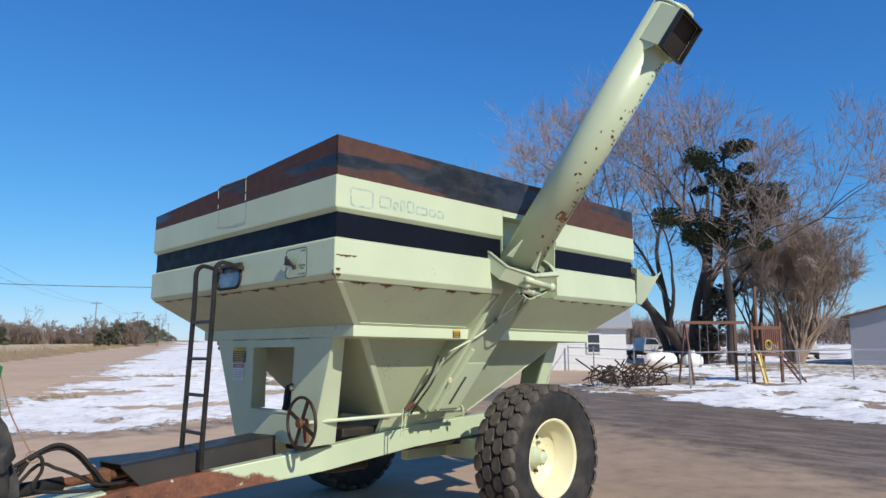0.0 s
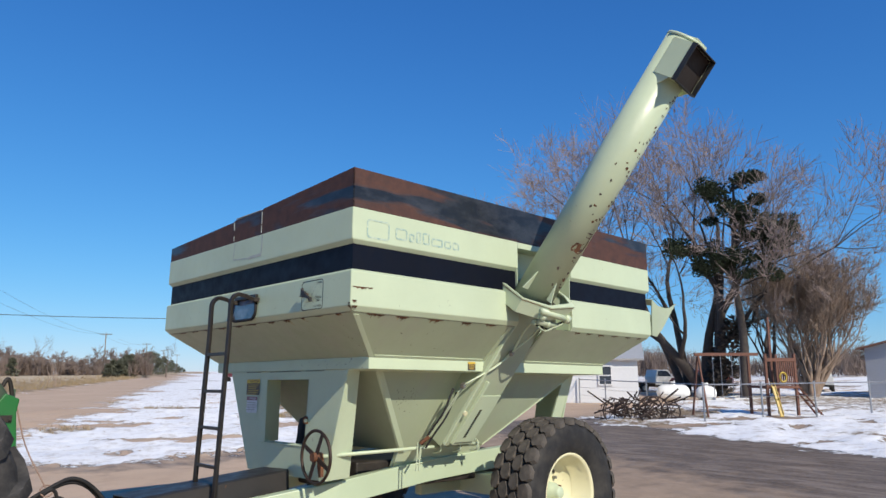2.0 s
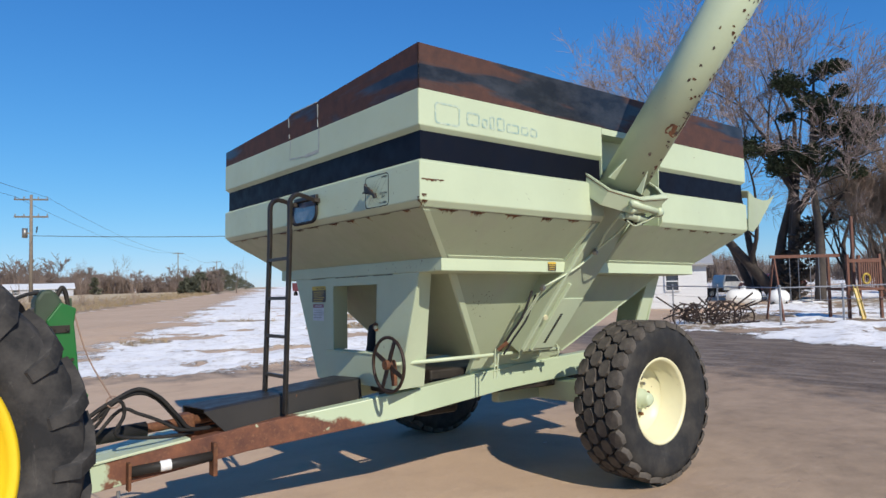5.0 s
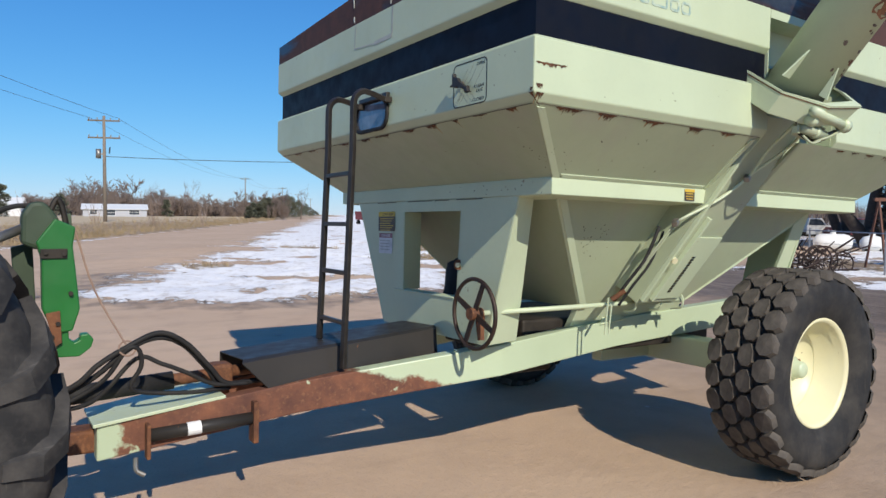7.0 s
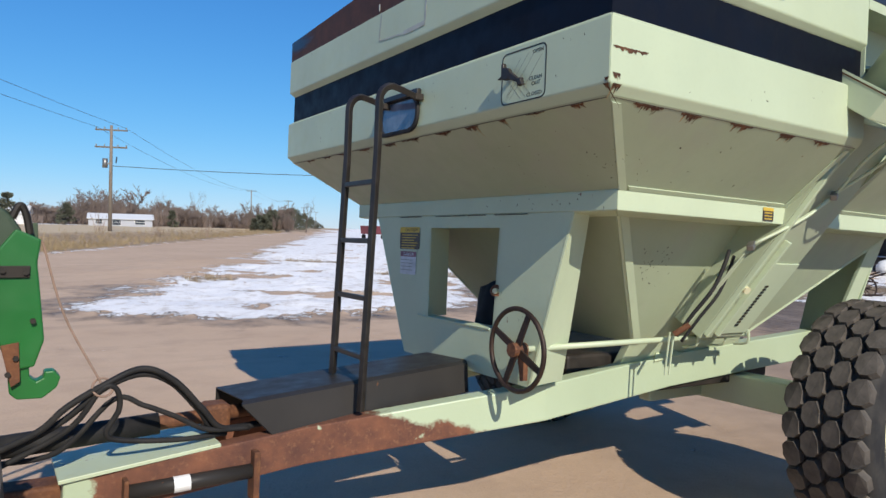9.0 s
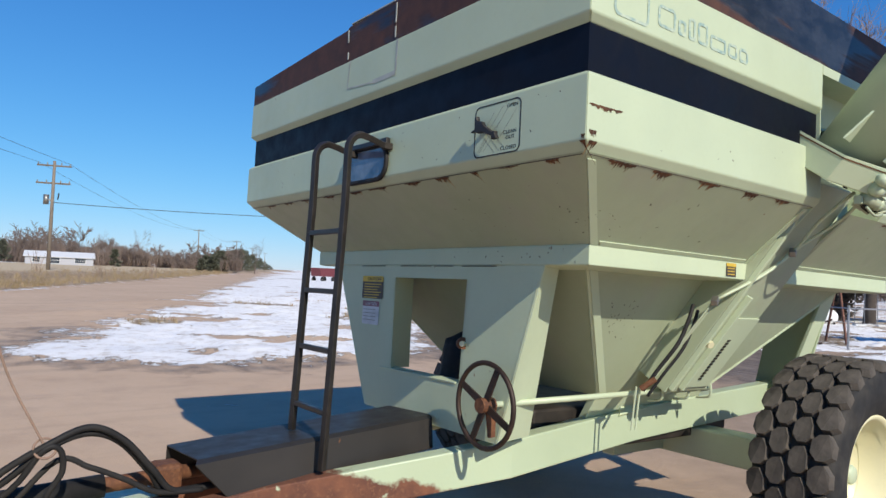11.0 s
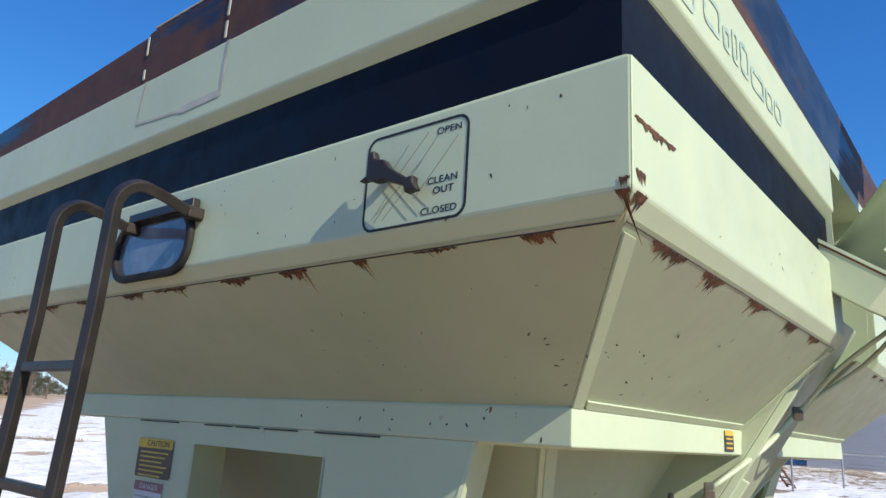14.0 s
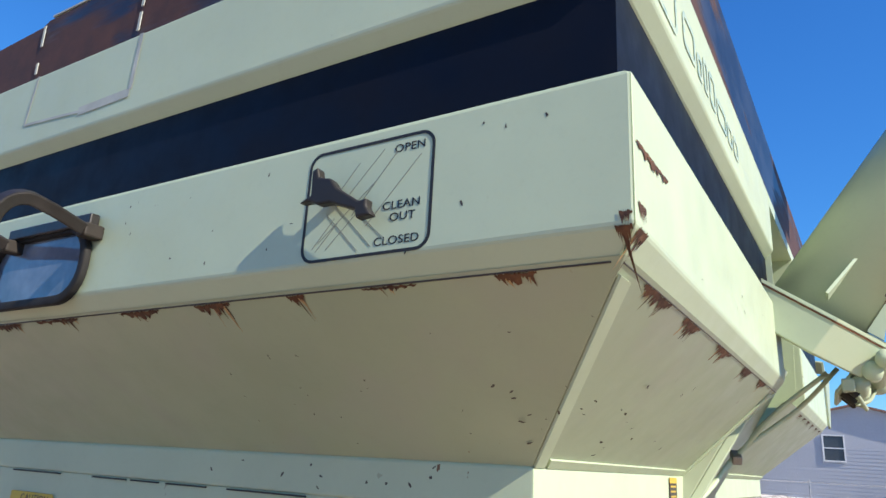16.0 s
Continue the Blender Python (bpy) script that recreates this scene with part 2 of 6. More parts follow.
m_steel = plain("dull grey steel", (0.30, 0.29, 0.27), 0.45, 0.8)
m_dark = plain("dark grimy steel and void shade", (0.035, 0.028, 0.022), 0.65, 0.3, 0.5)
m_inside = plain("shaded auger mouth", (0.020, 0.014, 0.012), 0.85)
m_ladder = plain("black worn ladder paint", (0.030, 0.026, 0.024), 0.40, 0.2, 0.4)
m_wheelrim = plain("rust brown handwheel", (0.045, 0.026, 0.018), 0.55, 0.3, 0.5, 25)
m_ink = plain("black ink", (0.015, 0.016, 0.018), 0.6)
def worn_ink():
    n = Nodes("worn teal lettering")
    f = n.ramp(n.noise(24, 5, 0.7), 0.42, 0.60)
    return n.done(n.mix(f, (0.25, 0.37, 0.34), (0.48, 0.55, 0.42)), 0.55)


m_tealink = worn_ink()
m_ghost = plain("faded grey decal line", (0.27, 0.30, 0.25), 0.6)
m_decal_y = plain("yellow decal", (0.62, 0.42, 0.05), 0.5)
m_decal_b = plain("brown black decal", (0.06, 0.045, 0.035), 0.5)
m_decal_w = plain("white decal", (0.62, 0.64, 0.66), 0.5)
m_decal_r = plain("faded red decal", (0.25, 0.10, 0.13), 0.5)
m_grey_tape = plain("old adhesive mark", (0.42, 0.44, 0.40), 0.7)
m_white_tape = plain("white tape", (0.75, 0.76, 0.76), 0.6)
m_rope = plain("frayed rope", (0.30, 0.20, 0.15), 0.9)
m_wood_pole = plain("weathered pole wood", (0.22, 0.18, 0.14), 0.85, 0, 0.3, 6)
m_wire = plain("aluminium cable", (0.10, 0.11, 0.13), 0.5, 0.5)
m_glass_dark = plain("tinted window", (0.05, 0.06, 0.075), 0.12, 0.0, 0.1)
m_white_wall = plain("white siding", (0.66, 0.66, 0.66), 0.6, 0, 0.06)
# base lowered to blue-grey: holds the shade on the grey house's gable
m_grey_wall = plain("pale siding, darkened blue-grey", (0.40, 0.41, 0.45), 0.6, 0, 0.06)
m_roof = plain("brown shingle roof", (0.24, 0.12, 0.085), 0.85, 0, 0.3, 3)
m_metal_roof = plain("pale metal roof", (0.55, 0.56, 0.56), 0.4, 0.4, 0.1)
m_play = plain("red brown play set timber", (0.16, 0.070, 0.045), 0.8, 0, 0.3, 8)
m_play_y = plain("yellow plastic", (0.50, 0.34, 0.05), 0.45)
m_fence = plain("galvanised fence pipe", (0.36, 0.36, 0.37), 0.45, 0.7)
m_tank = plain("white propane tank", (0.72, 0.72, 0.70), 0.4, 0, 0.08)
m_scrap = plain("rusty scrap iron", (0.055, 0.035, 0.028), 0.8, 0.2, 0.5)
m_truck_w = plain("white truck paint", (0.62, 0.62, 0.60), 0.35, 0, 0.1)
m_truck_r = plain("dull maroon truck paint", (0.16, 0.035, 0.04), 0.4, 0, 0.2)
m_bark = plain("dark wet bark", (0.075, 0.060, 0.050), 0.9, 0, 0.4, 5, 0.5)
m_twig = plain("grey brown twigs", (0.29, 0.225, 0.20), 0.9, 0, 0.3, 2)
m_twig_b = plain("tan shrub twigs", (0.30, 0.22, 0.165), 0.9, 0, 0.3, 2)
m_needle = plain("dark conifer needles", (0.045, 0.060, 0.028), 0.9, 0, 0.5, 2)
# needle green lightened so the colour itself carries the distance haze
m_cedar = plain("cedar needles paled for haze", (0.15, 0.155, 0.105), 0.9, 0, 0.5, 0.6)
m_brush = plain("far brush", (0.215, 0.165, 0.140), 0.95, 0, 0.35, 0.4)
m_drygrass = plain("dry grass", (0.36, 0.27, 0.15), 0.95, 0, 0.35, 3)


def sight_material():
    n = Nodes("dark glass with sky reflection")
    # blue-grey base lightened: part of the reflected sky is put into the colour
    col = n.mix(n.ramp(n.noise(6, 4), 0.4, 0.7), (0.09, 0.11, 0.15), (0.20, 0.23, 0.29))
    return n.done(col, 0.05, 0.0, 1.0)


m_sight = sight_material()
for m, spec in ((m_navy, 0.18), (m_black, 0.3), (m_lug, 0.25), (m_tyre, 0.25), (m_ttyre, 0.25), (m_hose, 0.35)):
    m.node_tree.nodes["Principled BSDF"].inputs["Specular IOR Level"].default_value = spec

# ---- ground ----
def across(x, y):
    """Metres to the right of the road's own line through the yard."""
    return 0.908 * x - 0.418 * y


def smooth(a, b, x):
    t = min(1, max(0, (x - a) / (b - a)))
    return t * t * (3 - 2 * t)


def fbm(x, y, k, seed):
    """Noise at three sizes."""
    return noise.noise((x * k, y * k, seed)) + 0.5 * noise.noise((x * k * 2.1, y * k * 2.1, seed + 4)) + 0.25 * noise.noise((x * k * 4.3, y * k * 4.3, seed + 9))


def cover(x, y):
    """How much snow, dry grass and wet gravel lies at a place, the height, and the far field."""
    v = across(x, y)
    wob = fbm(x, y, 0.22, 3.1)
    corner = ((y - 11.4) * 7.6 - (x - 5.8) * 8.2) / 11.2
    near = y - 10.9 - 0.42 * max(0.0, 2.2 - x) ** 1.5
    left = min((v + 6.5) * 0.9, near * 1.2 + 0.3, corner + 1.2) + wob * 0.75
    rs = ((x - 13.1) * 7.8 - y * 3.5) / 8.55
    right = min(rs * 1.6, (11.5 - y + 0.25 * (x - 17)) * 0.6) + wob * 0.8 if x > 5 else -3
    snow = max(smooth(-1.3, 1.9, left), smooth(-1.2, 1.4, right))
    if v > -6.3 and math.hypot(x, y) > 55:
        snow = max(snow, 0.66)
    # bare humps of dirt at the road's corner
    bare = math.exp(-(((x - 6.4) / 2.6) ** 2 + ((y - 29.5) / 2.4) ** 2)) + 0.9 * math.exp(-(((x - 3.3) / 2.0) ** 2 + ((y - 23.5) / 1.6) ** 2))
    snow *= 1.0 - min(0.95, 1.25 * bare * smooth(0.0, 0.6, 0.55 + wob))
    patch = fbm(x + 31, y, 0.17, 1.7)
    grass = smooth(0.28, 0.62, patch) * smooth(0.3, 0.8, snow)
    if rs > 9 and y < 14:
        grass = max(grass, 0.55 * smooth(9, 16, rs))
    wet = smooth(-7.5, -2.5, rs) * smooth(1.8, 0.0, rs) * (y < 13) * (x > 4)
    wet = max(wet, 0.60 * smooth(-2.3, -0.4, left) * smooth(1.2, 0.0, left) * (y < 19))
    snow *= 1.0 - 0.75 * smooth(0.12, 0.42, fbm(x * 0.8, y * 1.5, 0.33, 14.0)) * (y < 60)
    lump = fbm(x, y, 0.9, 0.3)
    z = 0.055 + snow * (0.07 + 0.085 * lump + 0.045 * noise.noise((x * 3.1, y * 3.1, 5.0))) + 0.20 * bare + 0.05 * smooth(0.4, 0.9, snow) * wob
    z += 0.012 * wet * noise.noise((x * 1.7 + y, y * 0.8, 2.2))
    if v < -14.4:
        strip = smooth(-14.4, -15.8, v + 0.5 * wob)
        snow = 0.55 * math.exp(-((v + 15.2 + 0.3 * wob) / 0.45) ** 2) + 1.1 * smooth(-58, -66, v)
        grass = max(grass, strip) * (1 - min(1, snow))
        z = 0.055 + 0.10 * strip + 0.70 * smooth(-16.3, -22, v)
    field = smooth(-20.5, -23, v) * (1 - min(1, snow))
    damp = 0.8 * smooth(-11.5, -7.5, rs + 0.8 * wob) * smooth(15, 11, y)
    return snow, grass, wet, z, field, damp


def spread(lo, hi, step, end_lo, end_hi, grow=1.16):
    mid = list(np.arange(lo, hi, step))
    out, s = [hi], step
    while out[-1] < end_hi:
        s *= grow
        out.append(out[-1] + s)
    back, s = [lo - step], step
    while back[-1] > end_lo:
        s *= grow
        back.append(back[-1] - s)
    return back[::-1] + mid + out


def ground_material():
    n = Nodes("frozen dirt, snow and dry grass")
    fine = n.noise(1.6, 8, 0.62)
    grain = n.noise(14, 8, 0.7)
    dirt = n.mix(n.ramp(n.noise(0.22, 5), 0.3, 0.7), (0.495, 0.352, 0.240), (0.575, 0.420, 0.294))
    dirt = n.mix(n.ramp(fine, 0.48, 0.75, 0, 0.5), dirt, (0.37, 0.265, 0.187))
    dirt = n.mix(n.ramp(n.noise(55, 4, 0.7), 0.55, 0.8, 0, 0.55), dirt, (0.17, 0.13, 0.10))
    dirt = n.mix(n.ramp(n.noise(160, 2, 0.6), 0.62, 0.75, 0, 0.5), dirt, (0.48, 0.42, 0.35))
    track = n.noise(0.9, 4, 0.6, None, (0.16, 1.6, 1.0), 0.6)
    dirt = n.mix(n.ramp(track, 0.55, 0.72, 0, 0.28), dirt, (0.26, 0.20, 0.15))
    dark_dirt = n.mix(n.ramp(n.noise(3.0, 8, 0.7), 0.35, 0.7), (0.20, 0.148, 0.105), (0.34, 0.25, 0.178))
    dirt = n.mix(n.math("MULTIPLY", n.attr("damp"), n.ramp(n.noise(0.7, 6, 0.65), 0.2, 0.6, 0.6, 1.0)), dirt, dark_dirt)
    wet = n.ramp(n.math("ADD", n.attr("wet"), n.math("MULTIPLY", n.math("SUBTRACT", fine, 0.5), 1.2)), 0.35, 0.75)
    wetcol = n.mix(n.ramp(grain, 0.35, 0.7), (0.045, 0.035, 0.027), (0.19, 0.145, 0.105))
    wetcol = n.mix(n.ramp(n.noise(1.5, 7, 0.7, None, (1.6, 0.45, 1.0), 0.7), 0.45, 0.62, 0, 0.8), wetcol, (0.26, 0.21, 0.165))
    col = n.mix(n.math("MULTIPLY", wet, 0.85), dirt, wetcol)
    tuft = n.noise(2.4, 7, 0.7)
    g = n.ramp(n.math("ADD", n.attr("grass"), n.math("MULTIPLY", n.math("SUBTRACT", tuft, 0.5), 1.3)), 0.46, 0.60)
    gcol = n.mix(n.ramp(n.noise(7, 6, 0.7), 0.3, 0.72), (0.16, 0.115, 0.075), (0.36, 0.27, 0.165))
    break_up = n.math("ADD", n.math("MULTIPLY", n.noise(0.8, 9, 0.72), 0.9), n.math("MULTIPLY", n.noise(4.5, 6, 0.75), 0.7))
    s = n.ramp(n.math("ADD", n.attr("snow"), n.math("MULTIPLY", n.math("SUBTRACT", break_up, 0.8), 2.3)), 0.47, 0.56)
    scol = n.mix(n.ramp(n.noise(2.6, 8, 0.68), 0.50, 0.68, 0, 0.75), (0.88, 0.87, 0.85), (0.50, 0.44, 0.37))
    scol = n.mix(n.ramp(n.noise(22, 5, 0.7), 0.58, 0.74, 0, 0.6), scol, (0.36, 0.30, 0.24))
    col = n.mix(s, col, scol)
    gm = n.math("MULTIPLY", g, n.ramp(n.noise(3.3, 6, 0.7), 0.36, 0.52))
    gcol = n.mix(n.attr("field"), gcol, n.mix(n.ramp(n.noise(0.4, 5), 0.35, 0.7), (0.42, 0.31, 0.18), (0.52, 0.41, 0.26)))
    col = n.mix(gm, col, gcol)
    col = n.mix(n.math("MULTIPLY", n.math("MULTIPLY", n.attr("field"), n.ramp(n.noise(0.9, 6, 0.7), 0.3, 0.5, 0.35, 0.85)), n.math("SUBTRACT", 1.0, s)), col, (0.54, 0.43, 0.28))
    h = n.math("ADD", n.math("MULTIPLY", grain, 0.5), n.math("MULTIPLY", s, 0.8))
    n.bump(h, 0.5, 0.03)
    n.bump(n.noise(0.9, 6, 0.62), 0.4, 0.08)
    n.bump(n.math("MULTIPLY", s, n.noise(3.2, 8, 0.7)), 0.6, 0.10)
    n.bump(n.noise(5, 7, 0.72), 0.35, 0.025)
    n.bump(n.noise(90, 3), 0.3, 0.004)
    return n.done(col, n.ramp(wet, 0, 1, 0.92, 0.6), 0.0, 0.25)


def build_ground():
    xs = spread(-3, 31, 0.24, -2600, 2600)
    ys = spread(-3, 36, 0.24, -2600, 2600)
    nx, ny = len(xs), len(ys)
    verts, vals = [], []
    for y in ys:
        for x in xs:
            s, g, w, z, fl, dp = cover(x, y)
            verts.append((x, y, z))
            vals.append((s, g, w, fl, dp))
    faces = [(j * nx + i, j * nx + i + 1, (j + 1) * nx + i + 1, (j + 1) * nx + i) for j in range(ny - 1) for i in range(nx - 1)]
    me = mesh_of("ground", verts, faces, m_ground, None, True)
    for k, name in enumerate(("snow", "grass", "wet", "field", "damp")):
        a = me.attributes.new(name, "FLOAT", "POINT")
        a.data.foreach_set("value", [v[k] for v in vals])
    tagged(new("ground", me), "tan frozen dirt yard and road with melting snow and dry grass", "ground", "", "structure")


m_ground = ground_material()
build_ground()

# ---- the grain cart, in its own level frame ----
LX, LY = 4.07, 3.26
CUT0, CUT1 = 1.83, 2.62
cart = thing("grain_cart", "pale green steel grain cart with navy stripe and rusty black sideboards", "grain cart", LEVEL)


def side_strip(profile, side, a=None, b=None):
    """One side of a four-sided shell. profile: closed loop of (inset in x, inset in y, z); a, b cut the side square instead of mitred."""
    ends = []
    for end in (0, 1):
        row = []
        for ix, iy, z in profile:
            if side in ("front", "rear"):
                x = ix if side == "front" else LX - ix
                y = iy if end == 0 else LY - iy
                row.append(Vector((x, y, z)))
            else:
                y = iy if side == "near" else LY - iy
                x = ix if end == 0 else LX - ix
                if end == 0 and a is not None:
                    x = a
                if end == 1 and b is not None:
                    x = b
                row.append(Vector((x, y, z)))
        ends.append(row)
    n = len(profile)
    verts = ends[0] + ends[1]
    faces = [(i, (i + 1) % n, n + (i + 1) % n, n + i) for i in range(n)] + [tuple(range(n)), tuple(range(2 * n - 1, n - 1, -1))]
    return verts, faces


def eased(vf, width=0.006, segs=2):
    bm = bmesh.new()
    vs = [bm.verts.new(v) for v in vf[0]]
    for f in vf[1]:
        bm.faces.new([vs[i] for i in f])
    bmesh.ops.recalc_face_normals(bm, faces=bm.faces)
    bmesh.ops.bevel(bm, geom=list(bm.edges), offset=width, segments=segs, affect="EDGES", profile=0.5)
    return bm


P_UPPER = [(0, 0, 2.985), (0, 0, 2.747), (0.030, 0.030, 2.716), (0.075, 0.075, 2.716), (0.075, 0.075, 2.985)]
P_STRIPE = [(0.030, 0.030, 2.720), (0.030, 0.030, 2.528), (0.072, 0.072, 2.528), (0.072, 0.072, 2.720)]
P_LOWER = [(0.033, 0.033, 2.534), (0, 0, 2.514), (0, 0, 2.264), (0.040, 0.034, 2.222), (0.085, 0.080, 2.222), (0.085, 0.080, 2.534)]
P_SLOPE = [(0.032, 0.026, 2.228), (0.452, 0.360, 1.922), (0.475, 0.383, 1.922), (0.062, 0.056, 2.228)]
P_BAND = [(0.455, 0.372, 1.932), (0.445, 0.352, 1.922), (0.445, 0.352, 1.832), (0.475, 0.385, 1.826), (0.72, 0.60, 1.822), (0.72, 0.60, 1.85), (0.50, 0.41, 1.85), (0.50, 0.41, 1.932)]
for side, a, b in (("front", None, None), ("near", None, CUT0), ("near", CUT1, None), ("far", None, None), ("rear", None, None)):
    part("upper_panel", eased(side_strip(P_UPPER, side, a, b)), m_green, cart)
    part("stripe_panel", side_strip(P_STRIPE, side, a, b), m_navy, cart, "dark navy recessed stripe")
    part("lower_panel", eased(side_strip(P_LOWER, side, a, b)), m_green, cart)
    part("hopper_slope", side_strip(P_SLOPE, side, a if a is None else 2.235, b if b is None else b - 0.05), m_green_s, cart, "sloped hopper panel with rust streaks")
for side in ("front", "near", "far", "rear"):
    part("rim_band", eased(side_strip(P_BAND, side), 0.004), m_green, cart)

# sideboards: the front one falls away towards the far side
part("sideboard", prism([(0.004, 2.985), (LY - 0.004, 2.985), (LY - 0.004, 3.128), (1.87, 3.182), (1.84, 3.197), (1.34, 3.205), (1.32, 3.214), (0.004, 3.285)], "x", 0.004, 0.016, 0.002), m_board, cart, "rust-stained black steel sideboard")
part("sideboard", prism([(0.004, 2.985), (LX - 0.004, 2.985), (LX - 0.004, 3.292), (0.004, 3.285)], "y", 0.004, 0.016, 0.002), m_board, cart, "rust-stained black steel sideboard")
part("sideboard", prism([(0.016, 2.985), (LX - 0.016, 2.985), (LX - 0.016, 3.14), (0.016, 3.128)], "y", LY - 0.016, LY - 0.004, 0.002), m_board, cart, "rust-stained black steel sideboard")
part("sideboard", prism([(0.016, 2.985), (LY - 0.016, 2.985), (LY - 0.016, 3.14), (0.016, 3.285)], "x", LX - 0.016, LX - 0.004, 0.002), m_board, cart, "rust-stained black steel sideboard")

# lower hopper and the sump under it
HT = [(0.70, 0.58), (3.38, 0.58), (3.38, 2.68), (0.70, 2.68)]
HB = [(1.30, 0.99), (2.38, 0.99), (2.38, 2.27), (1.30, 2.27)]
for i in range(4):
    j = (i + 1) % 4
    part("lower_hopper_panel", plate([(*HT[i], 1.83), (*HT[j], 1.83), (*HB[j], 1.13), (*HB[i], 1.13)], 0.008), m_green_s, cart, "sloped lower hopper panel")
    part("hopper_seam", tube([(*HT[i], 1.83), (*HB[i], 1.13)], 0.012, 6), m_green, cart)
part("sump", eased(merge(side_strip([(1.30, 0.99, 1.13), (1.45, 1.15, 0.86), (1.50, 1.20, 0.86), (1.36, 1.05, 1.13)], "near", 1.30, 2.38))), m_green, cart)
part("sump_floor", box((1.35, 1.05, 0.80), (2.35, 2.25, 0.87), 0.01), m_dark, cart, "dark floor under the sump")

# front pylon with its window, and the rear one
PF = 0.45
wide = [(0.63, 1.83), (2.60, 1.83), (2.17, 0.94), (0.905, 0.94)]
hole = [(1.19, 1.755), (1.90, 1.755), (1.90, 1.20), (1.22, 1.20)]


def pylon_panel(x0, x1):
    pieces = [
        [wide[0], (hole[0][0], 1.83), hole[0], hole[3], (hole[3][0], 0.94), wide[3]],
        [(hole[1][0], 1.83), wide[1], wide[2], (hole[2][0], 0.94), hole[2], hole[1]],
        [(hole[0][0], 1.83), (hole[1][0], 1.83), hole[1], hole[0]],
        [hole[3], hole[2], (hole[2][0], 0.94), (hole[3][0], 0.94)]]
    bm = bmesh.new()
    keep = {}

    def vert(p, x):
        k = (round(p[0], 4), round(p[1], 4), x)
        if k not in keep:
            keep[k] = bm.verts.new((x, p[0], p[1]))
        return keep[k]
    for x in (x0, x1):
        for pc in pieces:
            bm.faces.new([vert(p, x) for p in pc])
    for e in [e for e in bm.edges if len(e.link_faces) == 1 and e.verts[0].co.x == x0 and e.verts[1].co.x == x0]:
        p, q = [(v.co.y, v.co.z) for v in e.verts]
        bm.faces.new((vert(p, x0), vert(q, x0), vert(q, x1), vert(p, x1)))
    return bm


part("pylon_panel", pylon_panel(PF, PF + 0.012), m_green, cart)
part("pylon_return", plate([(PF, 0.63, 1.83), (0.60, 0.68, 1.83), (0.75, 0.99, 0.945), (PF, 0.905, 0.945)], 0.012), m_green, cart)
part("pylon_return", plate([(PF, 2.60, 1.83), (0.66, 2.66, 1.83), (0.76, 2.22, 0.945), (PF, 2.17, 0.945)], 0.012), m_green, cart)
part("pylon_return", plate([(PF, 1.90, 1.755), (0.62, 1.95, 1.755), (0.62, 1.95, 1.20), (PF, 1.90, 1.20)], 0.012), m_green, cart)
part("pylon_return", plate([(PF, 1.19, 1.755), (0.53, 1.19, 1.755), (0.53, 1.22, 1.20), (PF, 1.22, 1.20)], 0.012), m_green, cart)
part("pylon_ledge", eased(merge(plate([(PF - 0.006, 1.25, 1.195), (PF + 0.05, 1.25, 1.205), (PF + 0.05, 2.02, 1.205), (PF - 0.006, 2.02, 1.195)], 0.012)), 0.003), m_green, cart)
for y0, y1 in ((1.31, 1.50), (1.51, 1.66), (1.66, 1.85), (0.95, 1.25), (2.0, 2.3)):
    part("weld_gap", box((PF - 0.008, y0 + 0.012, 1.8235), (PF - 0.002, y1 - 0.012, 1.8275)), m_ink, cart, "dark gap under the rim band")
for yy in (0.62, 2.64):
    s = 1 if yy < 1.6 else -1
    part("rear_pylon", plate([(3.28, yy, 1.83), (3.44, yy, 1.83), (3.44, yy + 0.30 * s, 0.95), (3.22, yy + 0.30 * s, 0.95)], 0.02), m_green, cart)
    part("rear_pylon_return", plate([(3.42, yy, 1.83), (3.42, yy + 0.42 * s, 1.83), (3.42, yy + 0.60 * s, 0.95), (3.42, yy + 0.25 * s, 0.95)], 0.02), m_green, cart)

# frame rails that meet at the hitch
def rail_top(x):
    return 0.92 + (0.136 if x < 0.77 else 0.115) * (x - 0.77)


RAIL = [(-1.58, 1.46), (-0.55, 1.36), (0.70, 1.05), (1.7, 1.02), (3.45, 1.02)]


def rail(far):
    verts, faces = [], []
    for x, y in RAIL:
        h = 0.18 if x < 0 else 0.20
        zt = rail_top(x) - (0.0 if x < 1.8 else 0.06 * (x - 1.8))
        for dy, z in ((0, zt), (0.10, zt), (0.10, zt - h), (0, zt - h)):
            yy = y + dy
            verts.append(Vector((x, LY - yy if far else yy, z)))
    for i in range(len(RAIL) - 1):
        for k in range(4):
            faces.append((4 * i + k, 4 * i + (k + 1) % 4, 4 * i + 4 + (k + 1) % 4, 4 * i + 4 + k))
    faces += [(0, 1, 2, 3), tuple(4 * (len(RAIL) - 1) + k for k in (3, 2, 1, 0))]
    return verts, faces


